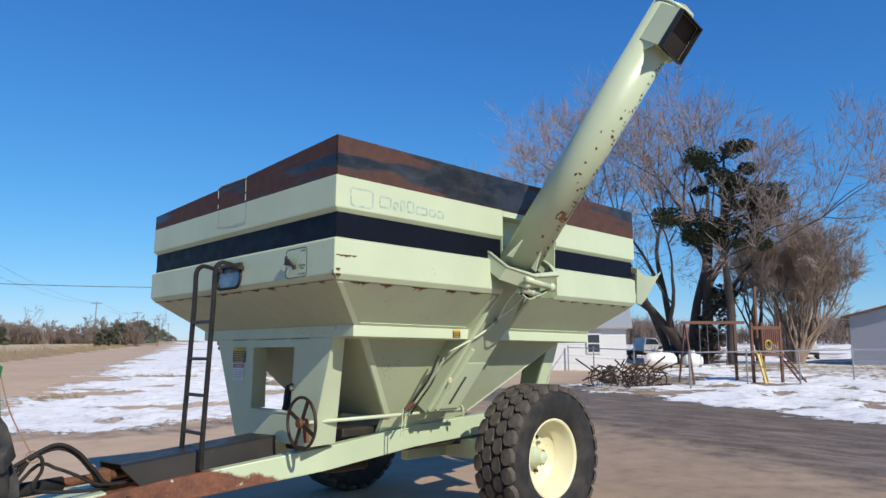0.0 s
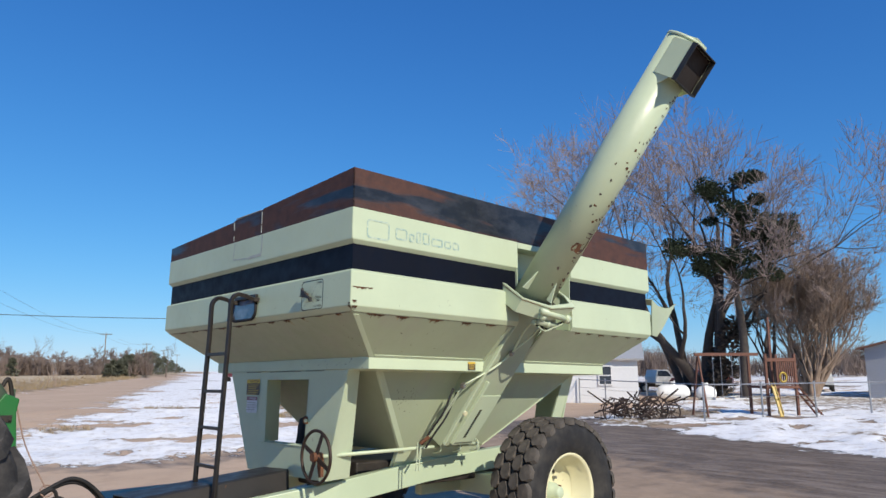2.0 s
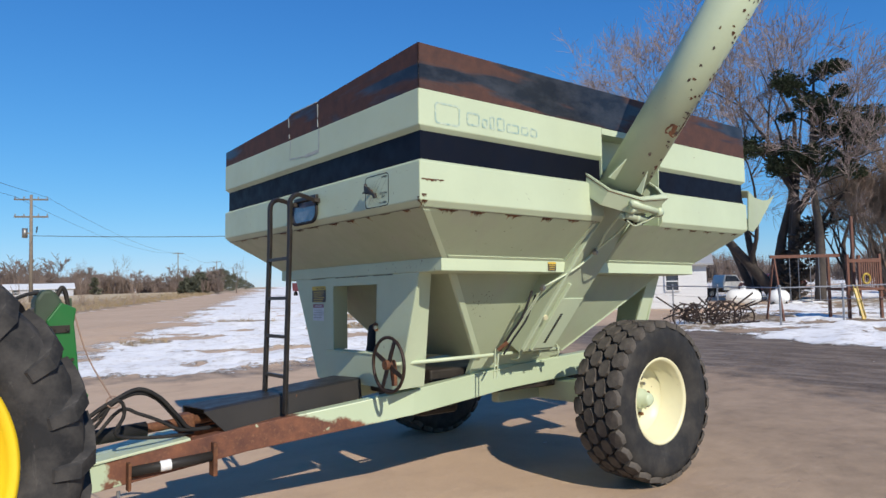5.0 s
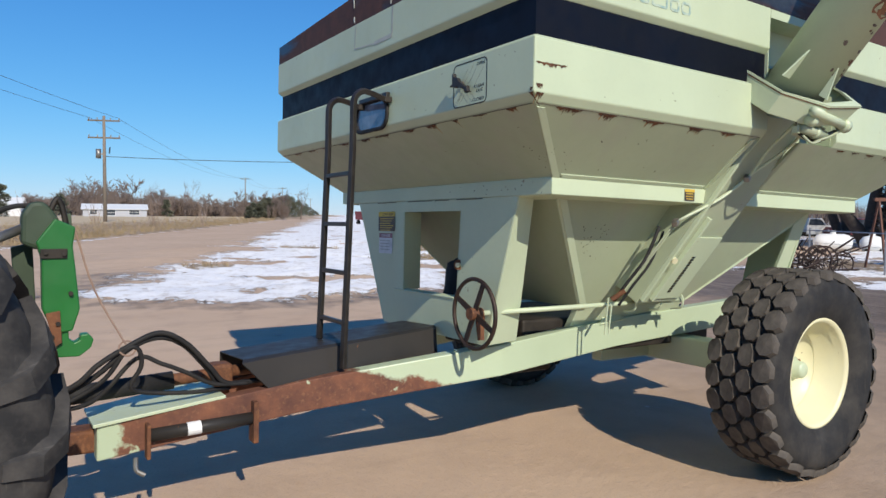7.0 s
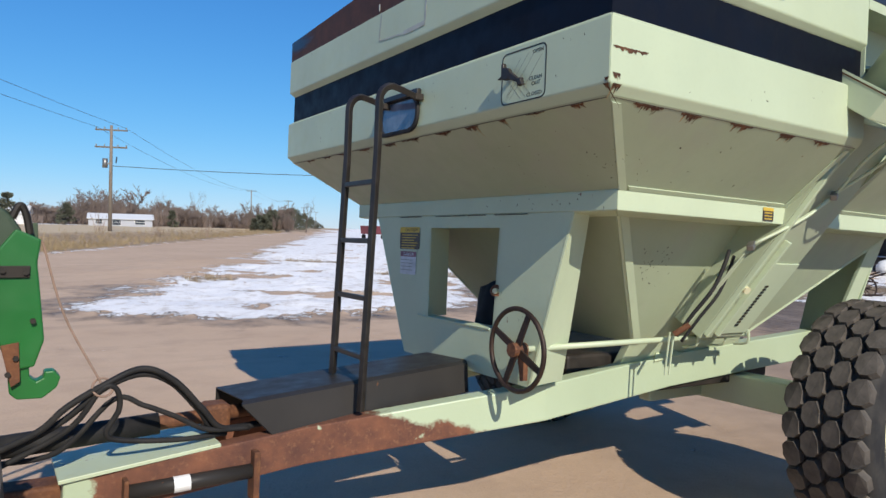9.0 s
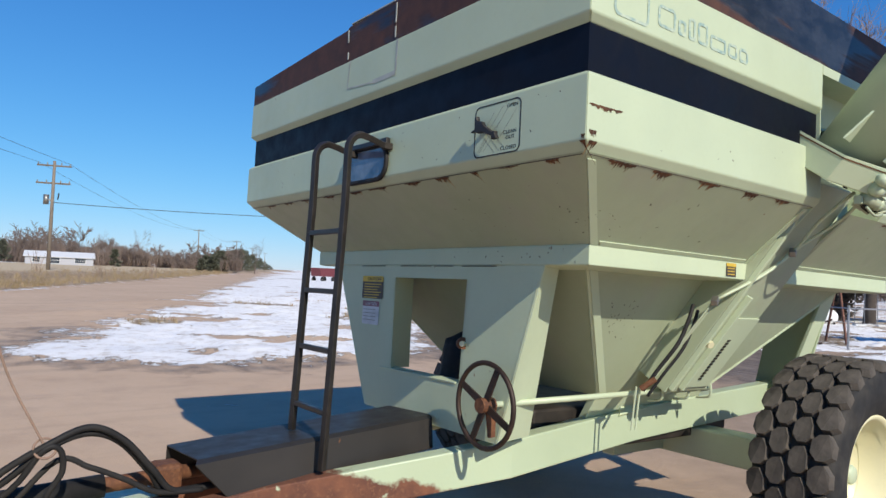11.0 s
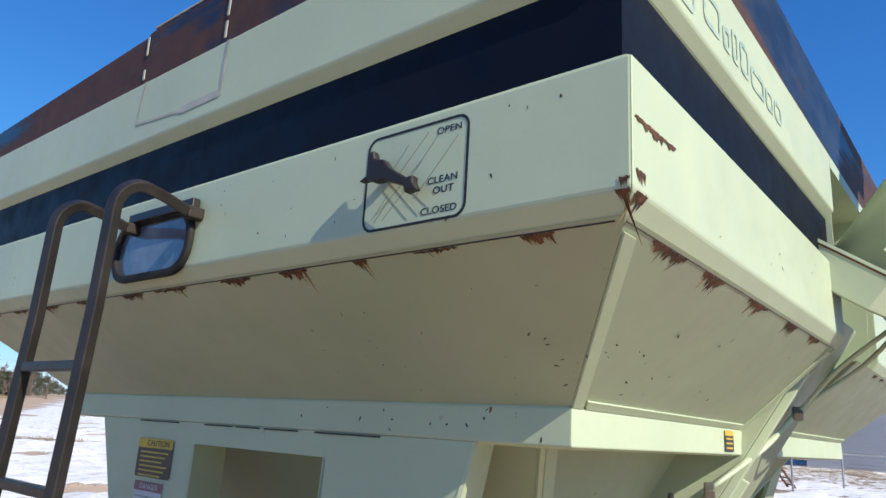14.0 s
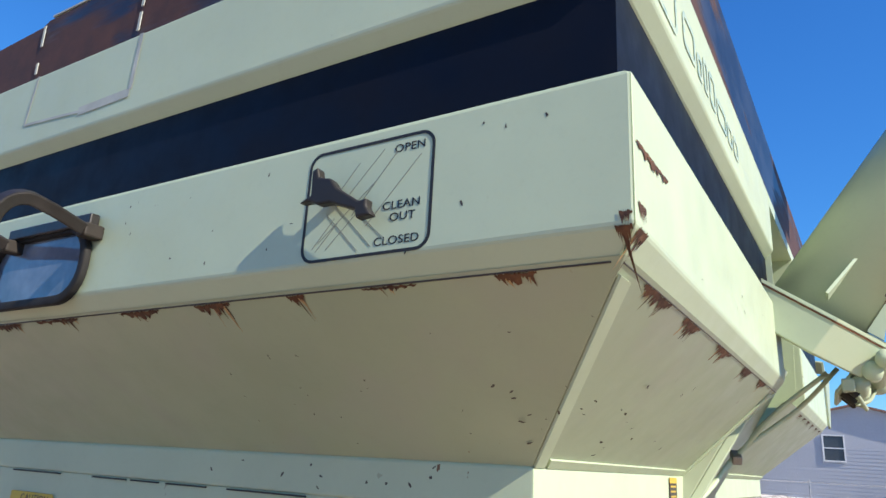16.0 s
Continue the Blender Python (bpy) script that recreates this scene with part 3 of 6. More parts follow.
def rail_material():
    """Pale green paint that gives way to bare rust towards the hitch, with a ragged edge."""
    n = Nodes("rail paint wearing to rust")
    x, z = n.axis("X"), n.axis("Z")
    depth = n.math("SUBTRACT", n.math("ADD", n.math("MULTIPLY", x, 0.136), 0.815), z)
    line = n.math("SUBTRACT", n.math("MULTIPLY", depth, 2.6), x)
    f = n.math("ADD", line, n.math("MULTIPLY", n.math("SUBTRACT", n.noise(4.5, 6, 0.65), 0.5), 0.55))
    f = n.ramp(f, 0.14, 0.20)
    tip = n.ramp(n.math("ADD", x, n.math("MULTIPLY", n.math("SUBTRACT", n.noise(9, 5, 0.6), 0.5), 0.35)), -1.50, -1.46, 1, 0)
    spots = n.ramp(n.noise(3.3, 5, 0.6), 0.60, 0.63)
    f = n.math("SUBTRACT", f, tip)
    f = n.math("MAXIMUM", n.math("MINIMUM", f, n.math("SUBTRACT", 1.0, spots)), 0.0)
    rust = n.mix(n.ramp(n.noise(7, 6, 0.65), 0.3, 0.7), (0.085, 0.034, 0.024), (0.20, 0.078, 0.040))
    rust = n.mix(n.ramp(n.noise(50, 4), 0.55, 0.8, 0, 0.6), rust, (0.28, 0.14, 0.07))
    paint = n.mix(n.ramp(n.noise(1.3, 4), 0.3, 0.75), (0.39, 0.465, 0.315), (0.45, 0.535, 0.365))
    col = n.mix(f, paint, rust)
    n.bump(n.noise(40, 5), 0.2, 0.004)
    return n.done(col, n.ramp(f, 0, 1, 0.42, 0.8))


m_railpaint = rail_material()
part("frame_rail", eased(rail(False), 0.008), m_railpaint, cart, "pale green frame rail worn to rust at the tongue")
part("frame_rail", eased(rail(True), 0.008), m_railpaint, cart, "pale green frame rail worn to rust at the tongue")
part("tongue_plate", eased(plate([(-1.60, 1.44, 0.606), (-0.95, 1.40, 0.694), (-0.95, 1.86, 0.694), (-1.60, 1.82, 0.606)], 0.018), 0.003), m_green, cart)
part("hitch_clevis", box((-1.95, 1.55, 0.44), (-1.56, 1.71, 0.56), 0.015), m_rust, cart, "rusty hitch clevis")
part("cross_member", box((1.20, 1.12, 0.80), (1.32, 2.14, 0.94), 0.01), m_green, cart)
part("axle", box((2.39, 0.36, 0.65), (2.59, 2.90, 0.85), 0.015), m_green, cart)
part("axle_beam", box((1.85, 1.30, 0.66), (3.10, 1.40, 0.78), 0.012), m_green, cart)
part("axle_beam", box((1.85, 1.90, 0.66), (3.10, 2.00, 0.78), 0.012), m_green, cart)
# solid dark block: shade between rail and hopper put into its colour
part("void_shade", box((0.95, 1.16, 0.78), (2.95, 2.10, 1.04), 0.02), m_dark, cart, "dark block standing in for the shaded void under the hopper")
part("gearbox", box((1.05, 1.45, 0.60), (1.50, 1.80, 0.84), 0.04), m_dark, cart, "greasy dark gearbox")
part("rail_gusset", plate([(1.53, 1.015, 0.99), (1.79, 1.015, 1.02), (1.66, 1.10, 1.10)], 0.012), m_green, cart)


# wheels
def wheel(mirror):
    """Cart wheel; its outer side faces -y, or +y when mirrored."""
    w = new("wheel")
    w.parent = cart
    tagged(w, "lugged black tyre on a dished cream rim")
    s = -1 if mirror else 1
    cy = LY - 0.15 if mirror else 0.15
    m = pose(2.475, cy, 0.750) @ Matrix.Diagonal((0.930, 0.930 * s, 0.930, 1))
    R, W = 0.715, 0.235
    prof = [(0.375, -0.17), (0.40, -0.20), (0.50, -0.232), (0.60, -0.238), (0.660, -0.225), (0.676, -0.19), (0.680, 0.0), (0.676, 0.19), (0.660, 0.225), (0.60, 0.238), (0.50, 0.232), (0.40, 0.20), (0.375, 0.17)]
    tyre = part("tyre", lathe(prof, m, 72), m_tyre, w, "", True)
    # broad lugs: two centre rows and two shoulder rows, staggered
    count = 26
    outline = [(-0.5, -0.22), (-0.30, -0.5), (0.18, -0.5), (0.5, -0.24), (0.44, 0.20), (0.22, 0.5), (-0.25, 0.5), (-0.52, 0.18)]
    for row, (yc, wd, shift, shoulder) in enumerate(((-0.178, 0.122, 0.0, -1), (-0.060, 0.108, 0.5, 0), (0.060, 0.108, 0.0, 0), (0.178, 0.122, 0.5, 1))):
        verts, faces = [], []
        arc = 2 * math.pi / count
        base, top = R - 0.040, R + 0.008
        for lvl, r, shrink in ((0, base, 1.0), (1, top, 0.91)):
            for p, q in outline:
                a = p * arc * 0.95 * shrink
                y = yc + q * wd * shrink
                rr = r - (0.020 if shoulder and q * shoulder > 0.3 else 0.0)
                verts.append(Vector((rr * math.sin(a), y, rr * math.cos(a))))
        k = len(outline)
        faces = [tuple(range(k, 2 * k))] + [(i, (i + 1) % k, k + (i + 1) % k, k + i) for i in range(k)]
        me = mesh_of("lug", verts, faces, m_lug)
        b = bmesh.new()
        b.from_mesh(me)
        bmesh.ops.recalc_face_normals(b, faces=b.faces)
        b.to_mesh(me)
        b.free()
        for c in range(count):
            ob = new("lug", me)
            ob.parent = tyre
            ob.matrix_local = m @ pose(0, 0, 0, 0, math.degrees((c + shift) * arc), 0)
    rimp = [(0.385, -0.165), (0.392, -0.185), (0.372, -0.190), (0.352, -0.165), (0.345, -0.11), (0.318, -0.085), (0.306, 0.02), (0.262, 0.045), (0.235, 0.085), (0.13, 0.085), (0.0, 0.085)]
    part("rim", lathe(rimp, m, 72), m_cream, w, "dished cream rim", True)
    rimb = [(0.385, 0.165), (0.392, 0.185), (0.345, 0.165), (0.31, 0.09), (0.30, 0.02)]
    part("rim_back", lathe(rimb, m, 48), m_cream, w, "", True)
    part("hub", lathe([(0.0, -0.075), (0.045, -0.075), (0.060, -0.060), (0.064, 0.0), (0.090, 0.012), (0.095, 0.09)], m, 28), m_green, w, "pale green hub", True)
    for k in range(8):
        a = 2 * math.pi * (k + 0.3) / 8
        p = m @ Vector((0.150 * math.cos(a), 0.085, 0.150 * math.sin(a)))
        q = m @ Vector((0.150 * math.cos(a), 0.045, 0.150 * math.sin(a)))
        part("wheel_bolt", tube([p, q], 0.016, 6), m_rust if k % 3 == 0 else m_steel, w)
    for k in range(4):
        a = 2 * math.pi * (k + 0.5) / 4 + 0.35
        p = m @ Vector((0.200 * math.cos(a), 0.086, 0.200 * math.sin(a)))
        q = m @ Vector((0.200 * math.cos(a), 0.080, 0.200 * math.sin(a)))
        part("rim_slot", tube([p, q], 0.020, 12), m_ink, w, "dark hole in the rim disc")


wheel(False)
wheel(True)

# ---- unloading auger ----
AB, AT = Vector((1.931, -0.136, 2.55)), Vector((2.220, -1.470, 4.435))
ax = (AT - AB).normalized()
asd = (Vector((1, 0, 0)) - ax * ax.x).normalized()
aout = ax.cross(asd).normalized()
if aout.y > 0:
    aout = -aout


def aug(s, o, l):
    """Auger frame: s across, o outward, l along from the hinge."""
    return AB + asd * s + aout * o + ax * l


ALEN = (AT - AB).length
tubeo = part("auger_tube", tube([aug(0, 0, -0.10), aug(0, 0, ALEN + 0.10)], 0.172, 40), m_green, cart, "pale green auger tube with rust chips", True)
# lower auger duct along the hopper
def slab(z0, z1, s0, s1, o0, o1):
    """A slab on the duct's sloping face: s across from its left edge, o outward."""
    c = []
    for z in (z0, z1):
        k = (z - 1.16) / 1.16
        for o in (o0, o1):
            for sx in (s0, s1):
                c.append(Vector((1.55 + 0.31 * k + sx * (0.40 + 0.05 * k), 0.725 - 0.67 * k - o * 0.86, z - o * 0.5)))
    return c, [(0, 1, 3, 2), (4, 6, 7, 5), (0, 4, 5, 1), (2, 3, 7, 6), (0, 2, 6, 4), (1, 5, 7, 3)]


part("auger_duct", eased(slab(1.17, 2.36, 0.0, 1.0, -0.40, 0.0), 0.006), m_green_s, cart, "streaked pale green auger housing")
part("duct_cover", eased(slab(1.20, 1.62, 0.30, 0.98, 0.0, 0.010), 0.002), m_green, cart)
part("duct_rib", eased(slab(1.20, 2.25, 0.0, 0.05, 0.0, 0.03), 0.003), m_green, cart)
part("duct_rib", eased(slab(1.20, 1.75, 0.24, 0.29, 0.0, 0.035), 0.003), m_green, cart)
for k in range(14):
    z = 1.25 + 0.018 * k
    part("notch", slab(z, z + 0.009, 0.55, 0.62, 0.010, 0.015), m_dark, cart)
part("latch_pin", tube([(1.68, 0.58, 1.50), (1.66, 0.50, 1.46)], 0.022, 10), m_cream, cart, "cream plastic latch")
# recess walls behind the hinge
part("recess_back", plate([(CUT0, 0.16, 2.985), (CUT1, 0.16, 2.985), (CUT1, 0.30, 2.0), (CUT0, 0.30, 2.0)], 0.012), m_green, cart)
part("recess_side", plate([(CUT0, 0.01, 2.93), (CUT0, 0.22, 2.93), (CUT0, 0.30, 1.93), (CUT0, 0.25, 2.0), (CUT0, 0.05, 2.21), (CUT0, 0.01, 2.25)], 0.008), m_green, cart)
part("recess_side", plate([(CUT1, 0.01, 2.93), (CUT1, 0.20, 2.93), (CUT1, 0.20, 2.24), (CUT1, 0.04, 2.24)], 0.008), m_green, cart)
part("recess_lid", plate([(CUT0, 0.0, 2.955), (CUT1, 0.0, 2.955), (CUT1, 0.2, 2.955), (CUT0, 0.2, 2.955)], 0.05), m_green, cart)

# hinge collar: a six-sided tray round the foot of the tube
def ring_of(l, grow):
    return [aug(s * grow, o * grow, l + 0.28 * s) for s, o in ((-0.25, -0.22), (-0.25, 0.10), (-0.07, 0.27), (0.20, 0.27), (0.26, 0.12), (0.26, -0.22))]
lo, hi, ihi = ring_of(-0.16, 1.0), ring_of(-0.03, 1.06), ring_of(-0.03, 0.98)
ilo = ring_of(-0.16, 0.9)
n6 = 6
cv = lo + hi + ihi + ilo
cf = []
for i in range(n6):
    j = (i + 1) % n6
    cf += [(i, j, n6 + j, n6 + i), (n6 + i, n6 + j, 2 * n6 + j, 2 * n6 + i), (2 * n6 + i, 2 * n6 + j, 3 * n6 + j, 3 * n6 + i), (3 * n6 + i, 3 * n6 + j, j, i)]
part("hinge_collar", eased((cv, cf), 0.004), m_green, cart)
gk = ring_of(-0.030, 1.072) + ring_of(-0.018, 1.072) + ring_of(-0.018, 0.90) + ring_of(-0.030, 0.90)
part("collar_flange", (gk, [(6 * r + i, 6 * r + (i + 1) % 6, 6 * ((r + 1) % 4) + (i + 1) % 6, 6 * ((r + 1) % 4) + i) for r in range(4) for i in range(6)]), m_green, cart)
gk = ring_of(-0.037, 1.066) + ring_of(-0.031, 1.066) + ring_of(-0.031, 1.0) + ring_of(-0.037, 1.0)
part("collar_gasket", (gk, [(6 * r + i, 6 * r + (i + 1) % 6, 6 * ((r + 1) % 4) + (i + 1) % 6, 6 * ((r + 1) % 4) + i) for r in range(4) for i in range(6)]), m_rust, cart, "rusty seam under the collar flange")
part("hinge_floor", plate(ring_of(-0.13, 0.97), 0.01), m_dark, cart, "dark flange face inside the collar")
for s in (-0.04,):
    part("collar_gusset", plate([aug(s, 0.172, -0.02), aug(s, 0.23, -0.02), aug(s, 0.168, 0.15)], 0.010), m_green, cart)
part("collar_gusset", plate([aug(-0.168, 0.03, -0.02), aug(-0.24, 0.03, -0.02), aug(-0.168, 0.03, 0.16)], 0.010), m_green, cart)
# hydraulic fold cylinder and fittings under the collar
part("hinge_pin", tube([aug(-0.16, 0.27, -0.10), aug(0.24, 0.27, -0.10)], 0.028, 14), m_green, cart, "", True)
part("hinge_ear", tube([aug(0.20, 0.27, -0.10), aug(0.25, 0.27, -0.10)], 0.040, 20), m_green, cart, "", True)
part("hinge_ear", tube([aug(-0.12, 0.26, -0.15), aug(-0.07, 0.26, -0.15)], 0.032, 20), m_green, cart, "", True)
part("ear_bolt", tube([aug(0.245, 0.27, -0.10), aug(0.262, 0.27, -0.10)], 0.018, 8), m_dark, cart, "dark bolt in the hinge ear")
part("fold_cylinder", tube([aug(-0.10, 0.25, -0.205), aug(0.15, 0.25, -0.20)], 0.030, 14), m_green_s, cart, "greasy painted hydraulic cylinder", True)
part("cylinder_rod", tube([aug(0.15, 0.25, -0.20), aug(0.235, 0.265, -0.13)], 0.013, 10), m_steel, cart, "bright cylinder rod", True)
part("cylinder_collar", tube([aug(0.02, 0.25, -0.203), aug(0.045, 0.25, -0.202)], 0.036, 14), m_green, cart, "", True)
part("hinge_plate", eased(plate([aug(-0.10, 0.215, -0.16), aug(0.18, 0.215, -0.16), aug(0.14, 0.205, -0.27), aug(-0.08, 0.205, -0.27)], 0.012), 0.003), m_green_s, cart, "greasy hinge plate")
for sx, l in ((-0.085, -0.235), (0.0, -0.245), (0.07, -0.24), (0.13, -0.225)):
    part("hose_fitting", tube([aug(sx, 0.215, l), aug(sx + 0.012, 0.262, l - 0.006)], 0.013, 8), m_dark, cart, "dark greasy hose fitting")
part("valve_block", box((-0.028, -0.02, -0.022), (0.028, 0.02, 0.022), 0.006, Matrix.Translation(aug(-0.09, 0.225, -0.23))), m_green_s, cart, "painted valve block")
part("return_hose", tube(curve_points([aug(-0.08, 0.262, -0.24), aug(-0.02, 0.30, -0.255), aug(0.06, 0.29, -0.235), aug(0.13, 0.262, -0.228)], 5), 0.007, 8), m_green_s, cart, "thin looped hydraulic line", True)
part("return_hose", tube(curve_points([aug(0.07, 0.262, -0.245), aug(0.12, 0.285, -0.20), aug(0.19, 0.28, -0.15), aug(0.22, 0.27, -0.11)], 5), 0.007, 8), m_green_s, cart, "thin looped hydraulic line", True)
lineA = [(1.91, -0.13, 2.30), (1.93, 0.05, 2.16), (1.955, 0.205, 1.995), (1.80, 0.30, 1.86), (1.53, 0.415, 1.705)]
lineB = [(2.02, -0.16, 2.33), (2.05, -0.02, 2.19), (1.965, 0.20, 2.01), (1.82, 0.285, 1.87), (1.55, 0.40, 1.72)]
part("hydraulic_line", tube(curve_points(lineA, 5), 0.009, 8), m_green, cart, "pale painted steel hydraulic line", True)
part("hydraulic_line", tube(curve_points(lineB, 5), 0.009, 8), m_green, cart, "pale painted steel hydraulic line", True)
for dx in (0.0, 0.022):
    part("hydraulic_line", tube(curve_points([(1.535 + dx, 0.42, 1.70), (1.47 + dx, 0.525, 1.52), (1.40 + dx, 0.63, 1.34), (1.30 + dx, 0.70, 1.20)], 5), 0.006, 8), m_green_s, cart, "thin painted line streaked with rust", True)
for p in ((1.957, 0.203, 1.998), (1.535, 0.408, 1.708)):
    part("line_clamp", box((-0.028, -0.018, -0.018), (0.028, 0.018, 0.018), 0.006, Matrix.Translation(p) @ pose(0, 0, 0, 0, -30, 20)), m_steel, cart)
hose = [(1.30, 0.68, 1.20), (1.36, 0.62, 1.33), (1.44, 0.56, 1.47), (1.50, 0.54, 1.60), (1.56, 0.555, 1.68)]
part("hydraulic_hose", tube(curve_points(hose, 5), 0.011, 8), m_hose, cart, "black hydraulic hose", True)
part("hydraulic_hose", tube(curve_points([(x + 0.03, y - 0.01, z - 0.03) for x, y, z in hose], 5), 0.009, 8), m_hose, cart, "black hydraulic hose", True)
part("hose_fitting", tube([(1.28, 0.68, 1.21), (1.33, 0.62, 1.27)], 0.016, 10), m_rust, cart, "rusty hose fitting")
for dx in (0.0, 0.035):
    part("drop_line", tube([(1.27 + dx, 0.70, 1.22), (1.27 + dx, 0.725, 0.98)], 0.006, 6), m_green, cart)

# auger head with its square spout
mo = aout
mp = ax.cross(mo).normalized()
HC = AB + ax * (ALEN - 0.04)


def head(p, q, l):
    """p out of the mouth, q across it, l along the tube."""
    return HC + mo * p + mp * q + ax * l


def head_box(p0, p1, q0, q1, l0, l1):
    c = [head(p, q, l) for p in (p0, p1) for q in (q0, q1) for l in (l0, l1)]
    return c, [(0, 1, 3, 2), (4, 6, 7, 5), (0, 4, 5, 1), (2, 3, 7, 6), (0, 2, 6, 4), (1, 5, 7, 3)]


for q0, q1, l0, l1 in ((-0.176, -0.168, -0.21, 0.09), (0.168, 0.176, -0.21, 0.09), (-0.176, 0.176, -0.218, -0.21), (-0.176, 0.176, 0.09, 0.098)):
    part("spout_wall", head_box(0.0, 0.190, q0, q1, l0, l1), m_green, cart)
    part("spout_flap", head_box(0.190, 0.235, q0 * 1.03, q1 * 1.03, l0 * 1.03, l1 * 1.03), m_ink, cart, "black rubber spout lip")
# near-black inner plates put the mouth's shade into their colour
for q0, q1, l0, l1 in ((-0.167, -0.164, -0.209, 0.089), (0.164, 0.167, -0.209, 0.089), (-0.167, 0.167, -0.209, -0.206), (-0.167, 0.167, 0.086, 0.089)):
    part("spout_liner", head_box(0.05, 0.192, q0, q1, l0, l1), m_inside, cart, "dark spout liner with the mouth's shade in its colour")
# added plate hides the tube wall and stands in for the shaded opening
part("mouth_shade", head_box(0.166, 0.176, -0.164, 0.164, -0.206, 0.086), m_inside, cart, "dark plate standing in for the shaded spout opening")
part("end_cap", tube([aug(0, 0, ALEN + 0.08), aug(0, 0, ALEN + 0.105)], 0.176, 40), m_green, cart, "", True)
part("bearing_cover", eased(head_box(0.03, 0.15, -0.09, 0.09, 0.098, 0.165), 0.006), m_green, cart)
part("bearing_opening", head_box(0.045, 0.10, -0.094, -0.088, 0.108, 0.150), m_rust, cart, "rusty opening in the bearing cover")
for q in (-0.170, 0.170):
    part("head_gusset", plate([head(0.02, q, -0.21), head(0.17, q, -0.21), head(0.0, q * 0.8, -0.36)], 0.008), m_green, cart)

# ---- cart details ----
FACE = Matrix(((0, 0, -1, 0), (-1, 0, 0, 0), (0, 1, 0, 0), (0, 0, 0, 1)))
NEAR = Matrix(((1, 0, 0, 0), (0, 0, -1, 0), (0, 1, 0, 0), (0, 0, 0, 1)))


def text(word, size, m, material, parent, name="lettering", wide=1.15):
    cu = bpy.data.curves.new(name, "FONT")
    cu.body, cu.size, cu.extrude, cu.space_character = word, size, 0.0006, 1.05
    ob = bpy.data.objects.new(name, cu)
    scene.collection.objects.link(ob)
    dg = bpy.context.evaluated_depsgraph_get()
    me = bpy.data.meshes.new_from_object(ob.evaluated_get(dg))
    bpy.data.objects.remove(ob)
    me.transform(m @ Matrix.Diagonal((wide, 1, 1, 1)))
    me.materials.clear()
    me.materials.append(material)
    out = new(name, me)
    out.parent = parent
    return out


def rounded(w, h, r, n=6):
    pts = []
    for cx, cy, a0 in ((w / 2 - r, h / 2 - r, 0), (-w / 2 + r, h / 2 - r, 90), (-w / 2 + r, -h / 2 + r, 180), (w / 2 - r, -h / 2 + r, 270)):
        for k in range(n + 1):
            a = radians(a0 + 90 * k / n)
            pts.append((cx + r * math.cos(a), cy + r * math.sin(a)))
    return pts


def frame_ring(outer, inner, t, m):
    """A flat ring between two outlines, t thick."""
    n = len(outer)
    v = [m @ Vector((*p, z)) for z in (0, t) for ring in (outer, inner) for p in ring]
    f = []
    for i in range(n):
        j = (i + 1) % n
        f += [(i, j, n + j, n + i), (2 * n + i, 2 * n + j, 3 * n + j, 3 * n + i), (i, j, 2 * n + j, 2 * n + i), (n + i, n + j, 3 * n + j, 3 * n + i)]
    return v, f


def flat(pts, t, m):
    n = len(pts)
    v = [m @ Vector((*p, z)) for z in (0, t) for p in pts]
    return v, [tuple(range(n)), tuple(range(2 * n - 1, n - 1, -1))] + [(i, (i + 1) % n, n + (i + 1) % n, n + i) for i in range(n)]


def bar2(x0, y0, x1, y1, w):
    d = Vector((x1 - x0, y1 - y0)).normalized()
    nx, ny = -d.y * w / 2, d.x * w / 2
    return [(x0 + nx, y0 + ny), (x1 + nx, y1 + ny), (x1 - nx, y1 - ny), (x0 - nx, y0 - ny)]


# gate dial on the front face
D = Matrix.Translation((-0.0003, 0.495, 2.379)) @ FACE
dial = part("gate_dial", frame_ring(rounded(0.292, 0.226, 0.030), rounded(0.280, 0.214, 0.025), 0.0008, D), m_ink, cart, "black-framed gate position dial")
text("OPEN", 0.022, D @ Matrix.Translation((0.058, 0.080, 0)), m_ink, dial)
text("CLEAN", 0.022, D @ Matrix.Translation((0.040, -0.030, 0)), m_ink, dial)
text("OUT", 0.022, D @ Matrix.Translation((0.057, -0.053, 0)), m_ink, dial)
text("CLOSED", 0.022, D @ Matrix.Translation((0.026, -0.096, 0)), m_ink, dial)
for x0, y0, x1, y1 in ((-0.075, 0.01, -0.02, 0.075), (-0.055, -0.002, 0.035, 0.092), (-0.03, -0.03, 0.065, 0.082), (0.005, -0.055, 0.118, 0.068), (-0.118, -0.085, -0.07, -0.03), (-0.11, -0.092, -0.062, -0.04), (-0.105, -0.075, 0.02, 0.03), (-0.085, -0.09, -0.01, -0.018), (-0.06, 0.015, 0.05, -0.085), (-0.075, 0.0, 0.02, -0.095), (-0.09, -0.02, -0.01, -0.1)):
    part("dial_line", flat(bar2(x0, y0, x1, y1, 0.0016), 0.0006, D), m_ghost, dial)
# pointer: hub with two ears, a waist and a fish-tail tip
H = Matrix.Translation((-0.024, 0.560, 2.386)) @ FACE @ pose(0, 0, 0, 0, 0, -4)
ptr = [(-0.058, -0.018), (-0.030, -0.004), (-0.036, 0.045), (-0.024, 0.052), (-0.016, 0.030), (0.012, 0.026), (0.030, 0.006), (0.085, -0.024), (0.104, -0.020), (0.104, -0.034), (0.118, -0.052), (0.098, -0.054), (0.086, -0.058), (0.080, -0.040), (0.020, -0.022), (-0.010, -0.024), (-0.030, -0.016)]
part("gate_pointer", eased(flat(ptr, 0.022, H), 0.004), m_black, cart, "black cast gate pointer handle")
